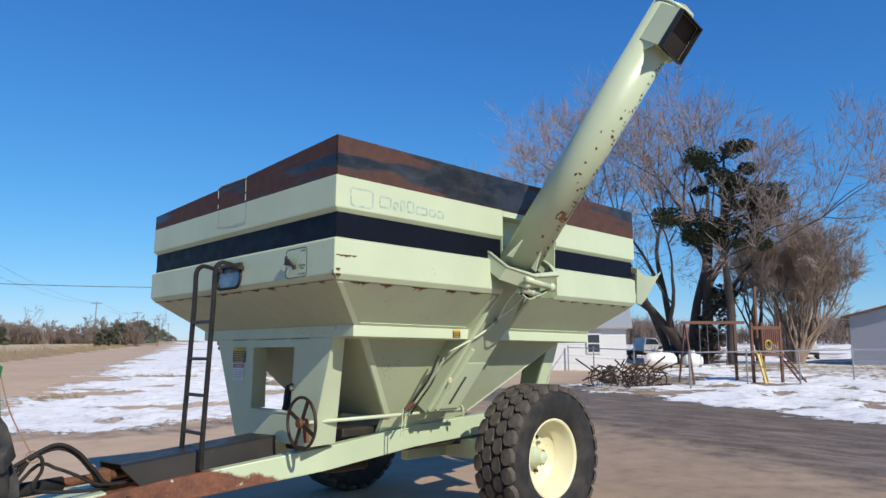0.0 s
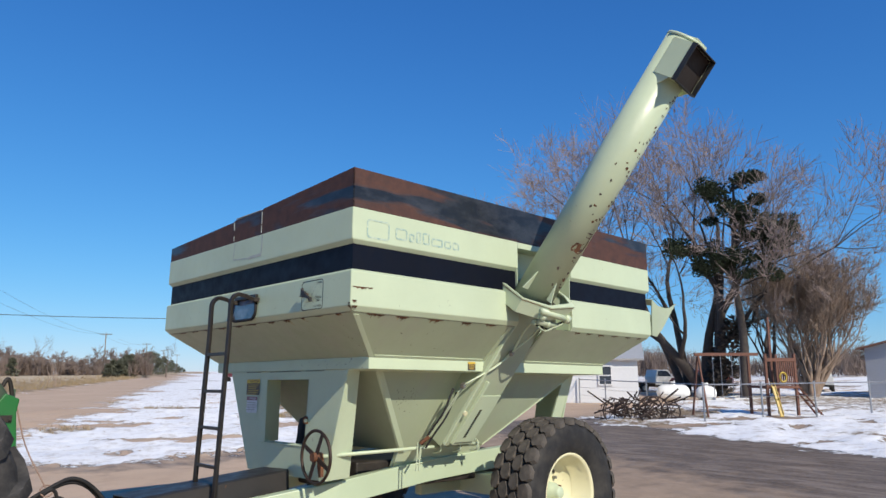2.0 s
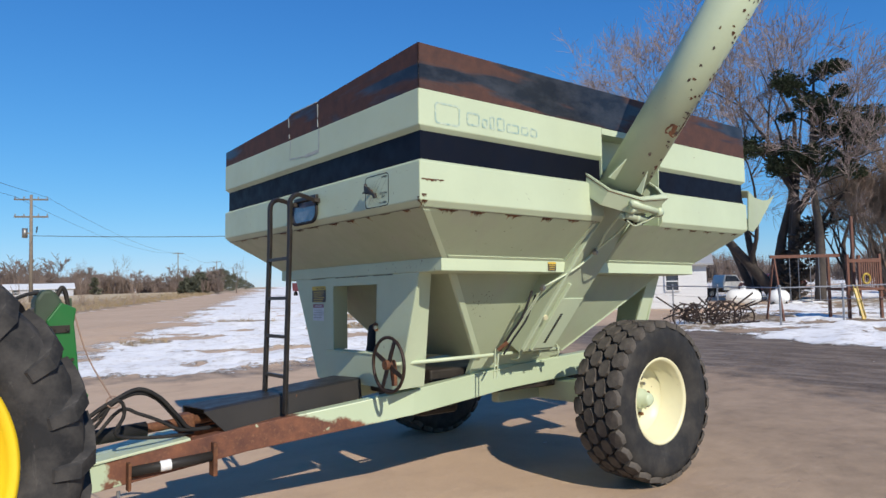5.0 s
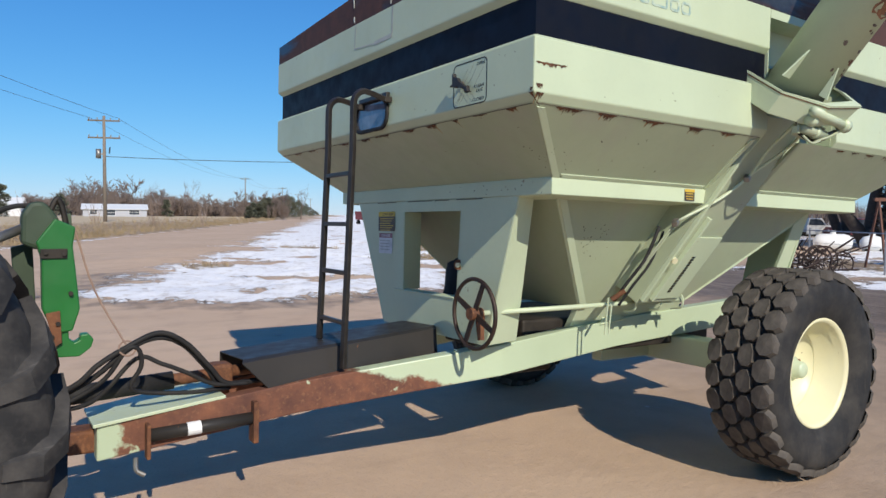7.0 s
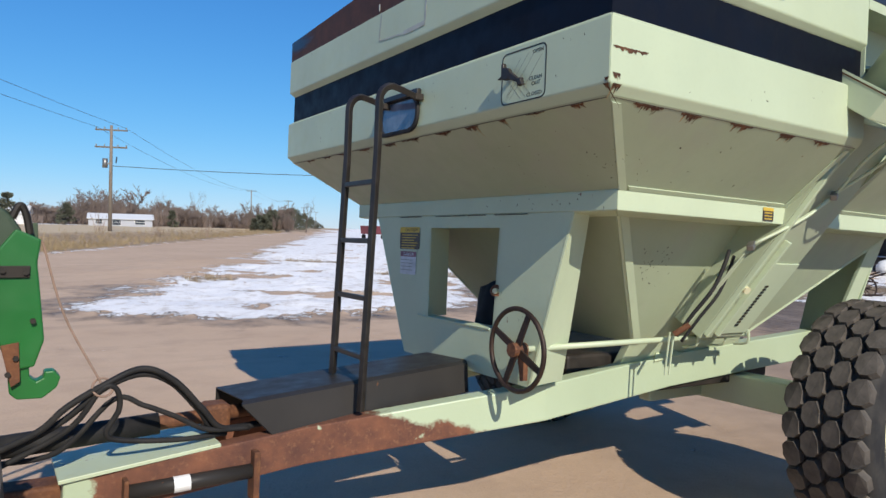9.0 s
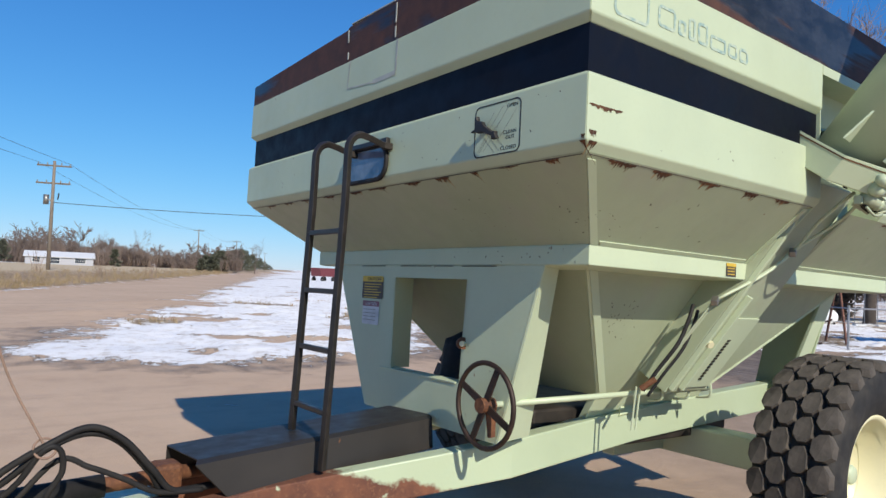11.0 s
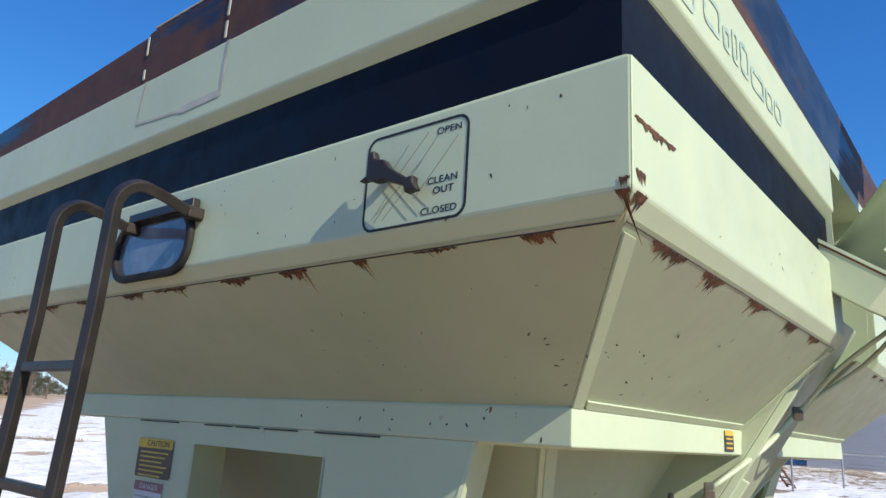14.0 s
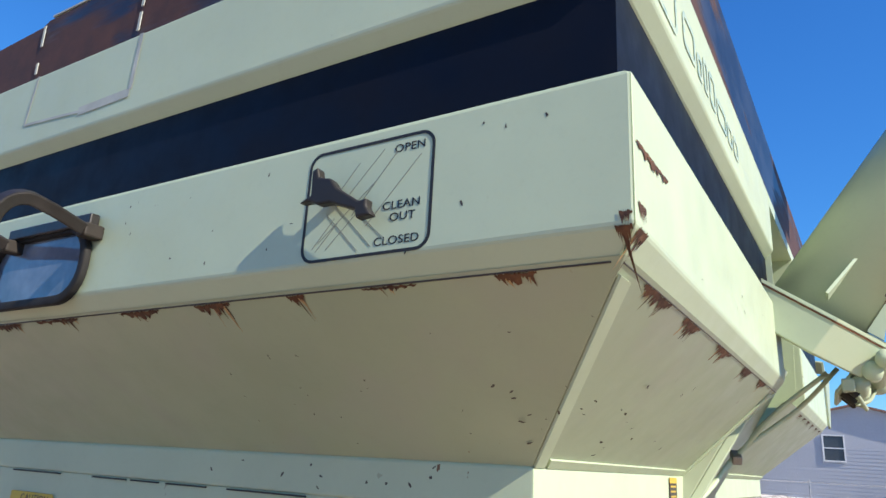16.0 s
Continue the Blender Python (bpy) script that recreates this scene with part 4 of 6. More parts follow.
part("pointer_shaft", tube([(0.01, 0.56, 2.386), (-0.04, 0.56, 2.386)], 0.012, 10), m_rust, cart)

# window with a rubber gasket
Wm = Matrix.Translation((-0.002, 1.555, 2.345)) @ FACE
part("sight_window", flat(rounded(0.41, 0.165, 0.075), 0.003, Wm), m_sight, cart, "tinted sight window with sky reflection in its colour")
part("window_gasket", eased(frame_ring(rounded(0.452, 0.206, 0.092), rounded(0.405, 0.160, 0.072), 0.018, Wm), 0.004), m_hose, cart, "black rubber window gasket", True)

# ladder with hooped rails
lad = new("ladder")
lad.parent = cart
tagged(lad, "black square-tube ladder worn grey on its hooped rails")


def square_rail(points, w):
    v, f = tube(points, w, 4)
    return eased((v, f), 0.004)


LXX = -0.25
for y, z0 in ((1.315, 0.80), (1.665, 0.93)):
    hoop = [(LXX - 0.04, y, z0), (LXX, y, 2.10), (LXX, y, 2.30)] + [(LXX + 0.075 - 0.075 * math.cos(radians(a)), y, 2.36 + 0.085 * math.sin(radians(a))) for a in range(0, 100, 15)] + [(LXX + 0.13, y, 2.435), (-0.045, y, 2.415)]
    part("ladder_rail", square_rail(hoop, 0.022), m_ladder, lad)
    part("rail_end", box((-0.05, y - 0.018, 2.395), (0.0, y + 0.018, 2.430), 0.005), m_dark, lad, "dark rail end bracket")
for z in (1.07, 1.365, 1.655, 1.955):
    rx = LXX - 0.04 * max(0.0, 2.10 - z) / 1.25
    part("rung", box((rx - 0.014, 1.33, z - 0.013), (rx + 0.014, 1.65, z + 0.013), 0.004), m_ladder, lad)
part("ladder_brace", box((-0.030, 1.32, 2.432), (-0.004, 1.69, 2.462), 0.004), m_ladder, lad)

# black shield over the driveline
def shield():
    rows = []
    for x, zt, cut in ((-0.86, 0.868, 0.0), (0.42, 0.985, 1.0)):
        rows.append([(x + (0.15 if cut == 0 else 0), 1.385, zt - 0.155), (x, 1.405, zt), (x + 0.02, 1.45, zt + 0.012), (x - 0.005, 1.83, zt + 0.002), (x, 1.85, zt - 0.155)])
    v, f = [], []
    for r in rows:
        v += [Vector(p) for p in r]
    for r in rows:
        v += [Vector((p[0], p[1] + (0.006 if k < 3 else -0.006), p[2] - 0.006)) for k, p in enumerate(r)]
    for i in range(4):
        f += [(i, i + 1, 5 + i + 1, 5 + i), (10 + i, 10 + i + 1, 15 + i + 1, 15 + i)]
    for i in range(4):
        f += [(i, i + 1, 11 + i, 10 + i), (5 + i, 6 + i, 16 + i, 15 + i)]
    f += [(0, 5, 15, 10), (4, 9, 19, 14)]
    return v, f


part("driveline_shield", shield(), m_black, cart, "scuffed black driveline shield on the tongue")
part("shield_seam", box((-0.236, 1.378, 0.78), (-0.226, 1.402, 0.93), 0.002), m_ink, cart)
part("driveline", tube([(-1.70, 1.63, 0.735), (-0.60, 1.63, 0.80)], 0.034, 16), m_rust, cart, "rusty telescoping driveline", True)
part("driveline_guard", tube([(-1.95, 1.63, 0.72), (-1.18, 1.63, 0.765)], 0.05, 16), m_hose, cart, "black driveline guard", True)
part("driveline_joint", box((-0.98, 1.56, 0.72), (-0.86, 1.70, 0.84), 0.02), m_rust, cart)

# handwheel with its long rod
HWC = Vector((0.345, 0.886, 1.142))
hw = new("handwheel")
hw.parent = cart
tagged(hw, "rusty brown steel handwheel on a long rod")
part("wheel_ring", tube([HWC + Vector((0, 0.205 * math.cos(2 * math.pi * k / 40), 0.205 * math.sin(2 * math.pi * k / 40))) for k in range(40)], 0.013, 10, True), m_wheelrim, hw, "", True)
for a in (25, 115, 205, 295):
    d = Vector((0, math.cos(radians(a)), math.sin(radians(a))))
    nrm = Vector((0, -d.z, d.y))
    part("spoke", plate([HWC + nrm * 0.020, HWC + d * 0.2 + nrm * 0.016, HWC + d * 0.2 - nrm * 0.016, HWC - nrm * 0.020], 0.010), m_wheelrim, hw)
part("wheel_hub", tube([HWC - Vector((0.035, 0, 0)), HWC + Vector((0.05, 0, 0))], 0.036, 14), m_rust, hw)
part("rod", tube([HWC, (2.13, 0.790, 1.168)], 0.016, 12), m_green, hw, "pale green control rod", True)
for x in (1.62, 1.86, 2.08):
    y = 0.886 - 0.054 * (x - 0.345)
    part("rod_hook", tube(curve_points([(x, y + 0.06, 1.10), (x, y - 0.03, 1.12), (x, y - 0.035, 1.19), (x, y, 1.21)], 4), 0.008, 6), m_green, hw)
part("wheel_bracket", plate([(0.43, 0.90, 1.16), (0.43, 0.90, 0.98), (0.39, 0.90, 0.98), (0.37, 0.90, 1.10)], 0.012), m_rust, hw)

# capped drive end in the pylon window and the black boot behind it
part("drive_cap", tube([(0.425, 1.185, 1.412), (0.455, 1.20, 1.412)], 0.015, 18), m_cream, cart, "cream end cap with a rusty sleeve")
part("drive_sleeve", tube([(0.44, 1.19, 1.415), (0.55, 1.34, 1.40)], 0.032, 16), m_rust, cart)
blob = []
for k, (r, z) in enumerate(((0.02, 1.44), (0.085, 1.43), (0.11, 1.36), (0.135, 1.26), (0.15, 1.16), (0.16, 1.05), (0.10, 1.03))):
    for i in range(14):
        a = 2 * math.pi * i / 14
        w = r * (1 + 0.16 * math.sin(3 * a + k) + 0.10 * noise.noise((k * 1.1, i * 0.9, 2)))
        blob.append(Vector((0.66 + w * math.cos(a), 1.47 + w * math.sin(a), z + 0.02 * math.sin(2 * a))))
part("drive_boot", (blob, [(k * 14 + i, k * 14 + (i + 1) % 14, k * 14 + 14 + (i + 1) % 14, k * 14 + 14 + i) for k in range(6) for i in range(14)]), m_hose, cart, "crumpled black rubber boot", True)

# tongue jack bar
part("jack_bar", tube([(-1.34, 1.405, 0.535), (-0.80, 1.372, 0.565)], 0.034, 16), m_black, cart, "black tongue jack with white tape", True)
part("jack_rod", tube([(-0.98, 1.38, 0.556), (-0.80, 1.37, 0.566)], 0.022, 12), m_rust, cart)
part("jack_tape", tube([(-1.155, 1.394, 0.545), (-1.085, 1.390, 0.549)], 0.0355, 16), m_white_tape, cart, "white tape band")
part("jack_end", box((-0.815, 1.33, 0.43), (-0.785, 1.42, 0.66), 0.005), m_rust, cart)
part("jack_end", box((-1.36, 1.36, 0.42), (-1.34, 1.43, 0.60), 0.005), m_rust, cart)
part("tongue_hook", tube(curve_points([(-1.40, 1.44, 0.42), (-1.40, 1.42, 0.36), (-1.36, 1.41, 0.33)], 4), 0.012, 8), m_steel, cart)

# hydraulic hoses looped over the tongue
for k, pts in enumerate((
        [(-1.95, 1.48, 0.70), (-1.69, 1.42, 0.826), (-1.586, 1.40, 0.923), (-1.452, 1.39, 1.007), (-1.298, 1.40, 1.067), (-1.161, 1.41, 1.002), (-1.032, 1.43, 0.862), (-0.927, 1.46, 0.755), (-0.72, 1.50, 0.745)],
        [(-1.95, 1.52, 0.66), (-1.62, 1.45, 0.84), (-1.45, 1.40, 0.99), (-1.30, 1.42, 1.04), (-1.17, 1.44, 0.99), (-1.04, 1.46, 0.85), (-0.95, 1.49, 0.75), (-0.70, 1.56, 0.735)],
        [(-1.90, 1.50, 0.64), (-1.58, 1.43, 0.82), (-1.46, 1.385, 0.99), (-1.40, 1.385, 0.99), (-1.385, 1.40, 0.90), (-1.43, 1.42, 0.80), (-1.36, 1.44, 0.755), (-1.12, 1.46, 0.725), (-0.90, 1.50, 0.72)],
        [(-1.85, 1.55, 0.68), (-1.60, 1.50, 0.72), (-1.40, 1.46, 0.93), (-1.28, 1.43, 0.90), (-1.15, 1.43, 0.84), (-1.0, 1.45, 0.76), (-0.8, 1.47, 0.74)])):
    part("tongue_hose", tube(curve_points(pts, 7), 0.014 if k < 2 else 0.012, 10), m_hose, cart, "black hydraulic hose looped over the tongue", True)
part("hose_tie", tube([(-1.452 + 0.04 * math.cos(a), 1.39 + 0.02 * math.sin(a), 1.0 + 0.035 * math.sin(a)) for a in [2 * math.pi * i / 14 for i in range(14)]], 0.005, 6, True), m_rope, cart)
part("tie_rope", tube(curve_points([(-1.686, 1.45, 1.60), (-1.60, 1.43, 1.30), (-1.46, 1.39, 1.02)], 5), 0.0045, 6), m_rope, cart, "thin frayed rope")

# decals
Cm = Matrix.Translation((PF - 0.003, 2.15, 1.62)) @ FACE
ca = part("caution_label", flat(rounded(0.25, 0.145, 0.012), 0.001, Cm @ Matrix.Translation((0, 0.068, 0))), m_decal_b, cart, "yellow and brown caution label")
part("label_head", flat(rounded(0.25, 0.036, 0.008), 0.0006, Cm @ Matrix.Translation((0, 0.122, 0.001))), m_decal_y, ca)
text("CAUTION", 0.030, Cm @ Matrix.Translation((-0.062, 0.112, 0.0018)), m_decal_b, ca)
for k in range(6):
    part("label_line", flat(bar2(-0.10, 0.088 - 0.017 * k, 0.10 - 0.02 * (k % 3), 0.088 - 0.017 * k, 0.006), 0.0006, Cm @ Matrix.Translation((0, 0, 0.001))), m_decal_y, ca)
da = part("danger_label", flat(rounded(0.20, 0.15, 0.008), 0.001, Cm @ Matrix.Translation((-0.01, -0.095, 0))), m_decal_w, cart, "white danger label with a faded red head")
part("label_head", flat(rounded(0.20, 0.034, 0.004), 0.0006, Cm @ Matrix.Translation((-0.01, -0.037, 0.001))), m_decal_r, da)
text("DANGER", 0.028, Cm @ Matrix.Translation((-0.072, -0.047, 0.0018)), m_decal_w, da)
for k in range(4):
    part("label_line", flat(bar2(-0.09, -0.075 - 0.022 * k, 0.06, -0.075 - 0.022 * k, 0.004), 0.0005, Cm @ Matrix.Translation((-0.01, 0, 0.001))), m_ghost, da)
Sm = Matrix.Translation((1.585, 0.349, 1.878)) @ NEAR
sl = part("small_label", flat(rounded(0.095, 0.072, 0.005), 0.001, Sm), m_decal_b, cart, "small yellow and brown label")
part("label_head", flat(rounded(0.095, 0.018, 0.003), 0.0006, Sm @ Matrix.Translation((0, 0.027, 0.001))), m_decal_y, sl)
for k in range(3):
    part("label_line", flat(bar2(-0.035, 0.008 - 0.016 * k, 0.035, 0.008 - 0.016 * k, 0.006), 0.0005, Sm @ Matrix.Translation((0, 0, 0.001))), m_decal_y, sl)

# worn maker's mark: blank shapes only
Lm = Matrix.Translation((0.0, -0.0015, 2.842)) @ NEAR
mark = part("worn_emblem", frame_ring([(0.235 + p * 1.0, q) for p, q in rounded(0.215, 0.145, 0.03)], [(0.235 + p, q) for p, q in rounded(0.190, 0.120, 0.022)], 0.0008, Lm), m_tealink, cart, "worn teal emblem outline on the upper panel")
xx = 0.40
for k, (w, h, up) in enumerate(((0.12, 0.092, 0), (0.055, 0.066, 0), (0.050, 0.095, 0), (0.075, 0.095, 0), (0.125, 0.066, 0), (0.075, 0.066, 0), (0.075, 0.066, 0))):
    o = [(xx + w / 2 + p, h / 2 - 0.045 + q) for p, q in rounded(w, h, min(w, h) * 0.25, 3)]
    i = [(xx + w / 2 + p, h / 2 - 0.045 + q) for p, q in rounded(w - 0.028, h - 0.026, min(w, h) * 0.12, 3)]
    part("emblem_block", frame_ring(o, i, 0.0008, Lm), m_tealink, mark)
    xx += w + 0.018

# patch outline on the front: old adhesive lines and bare weld dashes
Pm = Matrix.Translation((-0.0015, 1.56, 2.90)) @ FACE
for x0, y0, x1, y1, w in ((-0.245, 0.083, -0.262, -0.075, 0.010), (0.250, 0.083, 0.245, -0.085, 0.016), (-0.262, -0.078, 0.02, -0.098, 0.008), (0.02, -0.098, 0.245, -0.094, 0.026)):
    part("adhesive_mark", flat(bar2(x0, y0, x1, y1, w), 0.0006, Pm), m_grey_tape, cart)
for x0, y0, x1, y1 in ((-0.276, 0.10, -0.279, 0.14), (-0.283, 0.20, -0.288, 0.275), (0.223, 0.10, 0.222, 0.16), (0.222, 0.18, 0.221, 0.285)):
    part("weld_dash", flat(bar2(x0, y0, x1, y1, 0.010), 0.003, Pm @ Matrix.Translation((0, 0, -0.003))), m_grey_tape, cart, "bright bare weld on the sideboard")
part("bare_edge", box((0.002, 1.36, 3.203), (0.018, 1.82, 3.209)), m_grey_tape, cart)


# rust along the folds
def stain(origin, right, down, w, h, seed, runs=4):
    """A ragged rust patch under a fold, with a few thin runs below it."""
    rnd = random.Random(seed)
    o, r, d = Vector(origin), Vector(right).normalized(), Vector(down).normalized()
    nrm = r.cross(d).normalized()
    if nrm.z > 0.2 or nrm.y > 0.5 or nrm.x > 0.5:
        nrm = -nrm
    n = 26
    v, f = [], []
    for i in range(n + 1):
        x = (i / n - 0.5) * w
        env = math.sin(math.pi * min(1, max(0.02, i / n))) ** 0.5
        top = -0.004 * rnd.random()
        bot = h * 0.8 * env * (0.2 + 0.9 * rnd.random() ** 1.3)
        v += [o + r * x + d * top + nrm * 0.0015, o + r * x + d * bot + nrm * 0.0015]
    for i in range(n):
        f.append((2 * i, 2 * i + 2, 2 * i + 3, 2 * i + 1))
    st = part("rust_stain", (v, f), m_stain, cart)
    for k in range(runs):
        x = (rnd.random() - 0.5) * w * 0.8
        l, t = h * (0.8 + 1.6 * rnd.random() ** 1.5), 0.002 + 0.004 * rnd.random()
        sx = (rnd.random() - 0.6) * 0.02
        pts = [o + r * (x - t) + nrm * 0.001, o + r * (x + t) + nrm * 0.001, o + r * (x + sx) + d * l + nrm * 0.001]
        part("rust_run", (pts, [(0, 1, 2)]), m_run if k % 2 else m_stain, st)


dn = (0, 0.33, -0.29)
for k, (x, w, h) in enumerate(((0.257, 0.17, 0.035), (0.518, 0.13, 0.040), (0.86, 0.17, 0.040), (1.213, 0.12, 0.045), (1.50, 0.14, 0.035), (2.75, 0.10, 0.02), (2.95, 0.10, 0.02), (3.15, 0.12, 0.025), (3.4, 0.12, 0.02), (3.65, 0.10, 0.02), (3.88, 0.08, 0.02))):
    stain((x, 0.036, 2.219), (1, 0, 0), dn, w, h, 40 + k, 5)
df = (0.416, 0, -0.29)
for k, (y, w, h) in enumerate(((0.209, 0.075, 0.030), (0.46, 0.12, 0.012), (0.684, 0.045, 0.03), (0.924, 0.11, 0.04), (1.168, 0.14, 0.028), (1.50, 0.18, 0.022), (1.73, 0.13, 0.030), (2.05, 0.14, 0.02), (2.35, 0.16, 0.025), (2.62, 0.14, 0.02), (2.9, 0.14, 0.02))):
    stain((0.043, y, 2.219), (0, 1, 0), df, w, h, 70 + k, 4)
stain((0.105, -0.0005, 2.40), (1, 0, 0.02), (0.25, 0, -1), 0.19, 0.022, 91, 0)
stain((0.034, 0, 2.300), (1, 0, 0), (0.2, 0, -1), 0.040, 0.034, 92, 0)
stain((0.040, 0.001, 2.262), (1, 0, 0), (0, 0.63, -0.78), 0.045, 0.050, 94, 2)
stain((0, 0.014, 2.282), (0, 1, 0), (0, 0, -1), 0.020, 0.026, 93, 0)
stain((0.001, 0.018, 2.262), (0, 1, 0), (0.69, 0, -0.72), 0.026, 0.048, 95, 1)


# chipped paint flecks on panels
def flecks(origin, u, v, count, w, h, seed, size=0.010, mat=None):
    rnd = random.Random(seed)
    o, a, b = Vector(origin), Vector(u), Vector(v)
    nrm = a.cross(b).normalized()
    if nrm.y > 0.3 or nrm.x > 0.3:
        nrm = -nrm
    a, b = a.normalized(), b.normalized()
    vs, fs = [], []
    for k in range(count):
        p = o + a * (rnd.random() * w) + b * (rnd.random() * h) + nrm * 0.0005
        s, t = size * (0.3 + rnd.random()), size * (0.15 + 0.4 * rnd.random())
        ang = rnd.random() * 3.14
        e1 = a * math.cos(ang) + b * math.sin(ang)
        e2 = b * math.cos(ang) - a * math.sin(ang)
        base = len(vs)
        for q in range(6):
            g = q * math.pi / 3
            vs.append(p + e1 * (s * math.cos(g) * (0.7 + 0.6 * rnd.random())) + e2 * (t * math.sin(g) * (0.7 + 0.6 * rnd.random())))
        fs.append(tuple(range(base, base + 6)))
    tagged(part("paint_chips", (vs, fs), mat or m_decal_b, cart, "small dark paint chips"), "small dark paint chips", kind="stuff")


flecks((0, 0.05, 2.26), (0, 1, 0), (0, 0, 1), 16, 1.2, 0.24, 1, 0.005)
flecks((0.10, 0.10, 2.165), (0, 1, 0), df, 26, 1.0, 0.40, 2, 0.004)
flecks((0.10, 0.10, 2.165), (0, 1, 0), df, 14, 0.25, 0.40, 3, 0.006)
flecks((0.05, 0, 2.27), (1, 0, 0), (0, 0, 1), 8, 1.7, 0.22, 4, 0.007)
flecks((0.3, 0.08, 2.17), (1, 0, 0), dn, 8, 1.4, 0.36, 5, 0.008)
flecks((0.445, 0.4, 1.84), (0, 1, 0), (0, 0, 1), 12, 1.0, 0.075, 6, 0.007)
flecks((PF, 0.95, 1.0), (0, 1, 0), (0, 0, 1), 10, 0.22, 0.7, 7, 0.006)
flecks((0.95, 0.66, 1.68), (1, 0, 0.02), (0.1, 0.41, -0.7), 40, 0.35, 0.25, 8, 0.007)
flecks((1.2, 0.72, 1.60), (1, 0, 0), (0, 0.41, -0.7), 14, 1.3, 0.4, 9, 0.008)


def tube_patch(l, face, w, h, seed, mat):
    """A ragged patch on the auger tube. face: degrees round from the outward side."""
    rnd = random.Random(seed)
    vs = []
    for q in range(14):
        g = 2 * math.pi * q / 14
        k = 0.65 + 0.6 * rnd.random()
        a = radians(face) + w * math.cos(g) * k / 0.18
        vs.append(AB + asd * (0.1735 * math.sin(a)) + aout * (0.1735 * math.cos(a)) + ax * (l + h * math.sin(g) * k))
    part("rust_patch", (vs, [tuple(range(14))]), mat, cart, "bare rust patch on the auger tube")


tube_patch(0.50, -18, 0.050, 0.050, 11, m_stain)
tube_patch(0.485, -3, 0.055, 0.032, 12, m_stain)
tube_patch(0.56, 14, 0.014, 0.085, 13, m_stain)
tube_patch(0.62, 6, 0.045, 0.006, 14, m_stain)
tube_patch(0.66, 2, 0.038, 0.005, 15, m_decal_b)
tube_patch(0.20, 8, 0.022, 0.022, 16, m_stain)
chips_rnd = random.Random(5)
for k in range(80):
    l = 0.1 + 1.9 * chips_rnd.random()
    tube_patch(l, 2 + 24 * chips_rnd.random() if k % 3 else -55 + 60 * chips_rnd.random(), 0.006 + 0.012 * chips_rnd.random(), 0.004 + 0.010 * chips_rnd.random(), 100 + k, m_decal_b if k % 2 else m_stain)

# flared plate at the rear corner
ear = [(4.07, 2.262), (4.10, 2.66), (4.22, 2.60), (4.38, 2.585), (4.50, 2.60), (4.64, 2.66), (4.55, 2.58), (4.42, 2.46), (4.28, 2.33), (4.16, 2.25)]
# the darker green puts the curved plate's shading into its colour
part("rear_deflector", prism(ear, "y", -0.012, 0.0), m_green_s, cart, "flared pale green corner plate, shading put into its colour")
part("rear_deflector_fold", plate([(4.10, -0.006, 2.66), (4.22, -0.006, 2.60), (4.22, 0.12, 2.62), (4.10, 0.12, 2.68)], 0.008), m_green, cart)

# folded flanges and welds on the slopes
NS = Vector((0, -0.66, -0.75)) * 0.004


def near_strip(x0, x1, t0, t1):
    """A strip on the near slope; t runs from the fold (0) to the rim band (1)."""
    def at(x, t):
        return Vector((x, 0.026 + 0.334 * t, 2.228 - 0.306 * t)) + NS
    return plate([at(x0(t0), t0), at(x1(t0), t0), at(x1(t1), t1), at(x0(t1), t1)], 0.006)


part("slope_flange", near_strip(lambda t: 0.036 + 0.42 * t, lambda t: 0.085 + 0.42 * t, 0.06, 0.985), m_green, cart)
part("slope_flange", near_strip(lambda t: CUT0 - 0.09 - 0.02 * t, lambda t: CUT0 - 0.052 - 0.02 * t, 0.06, 0.985), m_green, cart)
part("slope_flange", near_strip(lambda t: 0.10 + 0.42 * t, lambda t: CUT0 - 0.12, 0.93, 0.985), m_green, cart)
part("slope_flange", near_strip(lambda t: 2.26, lambda t: LX - 0.06 - 0.42 * t, 0.93, 0.985), m_green, cart)
part("weld_line", tube([(0.447, 0.40, 1.934), (0.447, LY - 0.40, 1.934)], 0.006, 6), m_green, cart)
part("fold_line", tube([(0.040, 0.05, 2.2215), (0.040, LY - 0.05, 2.2215)], 0.0018, 5), m_decal_b, cart)
part("fold_line", tube([(0.05, 0.034, 2.2215), (CUT0 - 0.02, 0.034, 2.2215)], 0.0018, 5), m_decal_b, cart)
part("hopper_flange", plate([Vector((*HT[0], 1.83)) + Vector((0.0, -0.012, -0.006)), Vector((HT[0][0] + 0.06, HT[0][1], 1.83)) + Vector((0, -0.012, -0.006)), Vector((HB[0][0] + 0.06, HB[0][1], 1.13)) + Vector((0, -0.012, -0.006)), Vector((*HB[0], 1.13)) + Vector((0, -0.012, -0.006))], 0.006), m_green, cart)

# ---- tractor at the hitch ----
tractor = thing("tractor", "green tractor with a scuffed black rear tyre and yellow rim", "tractor")


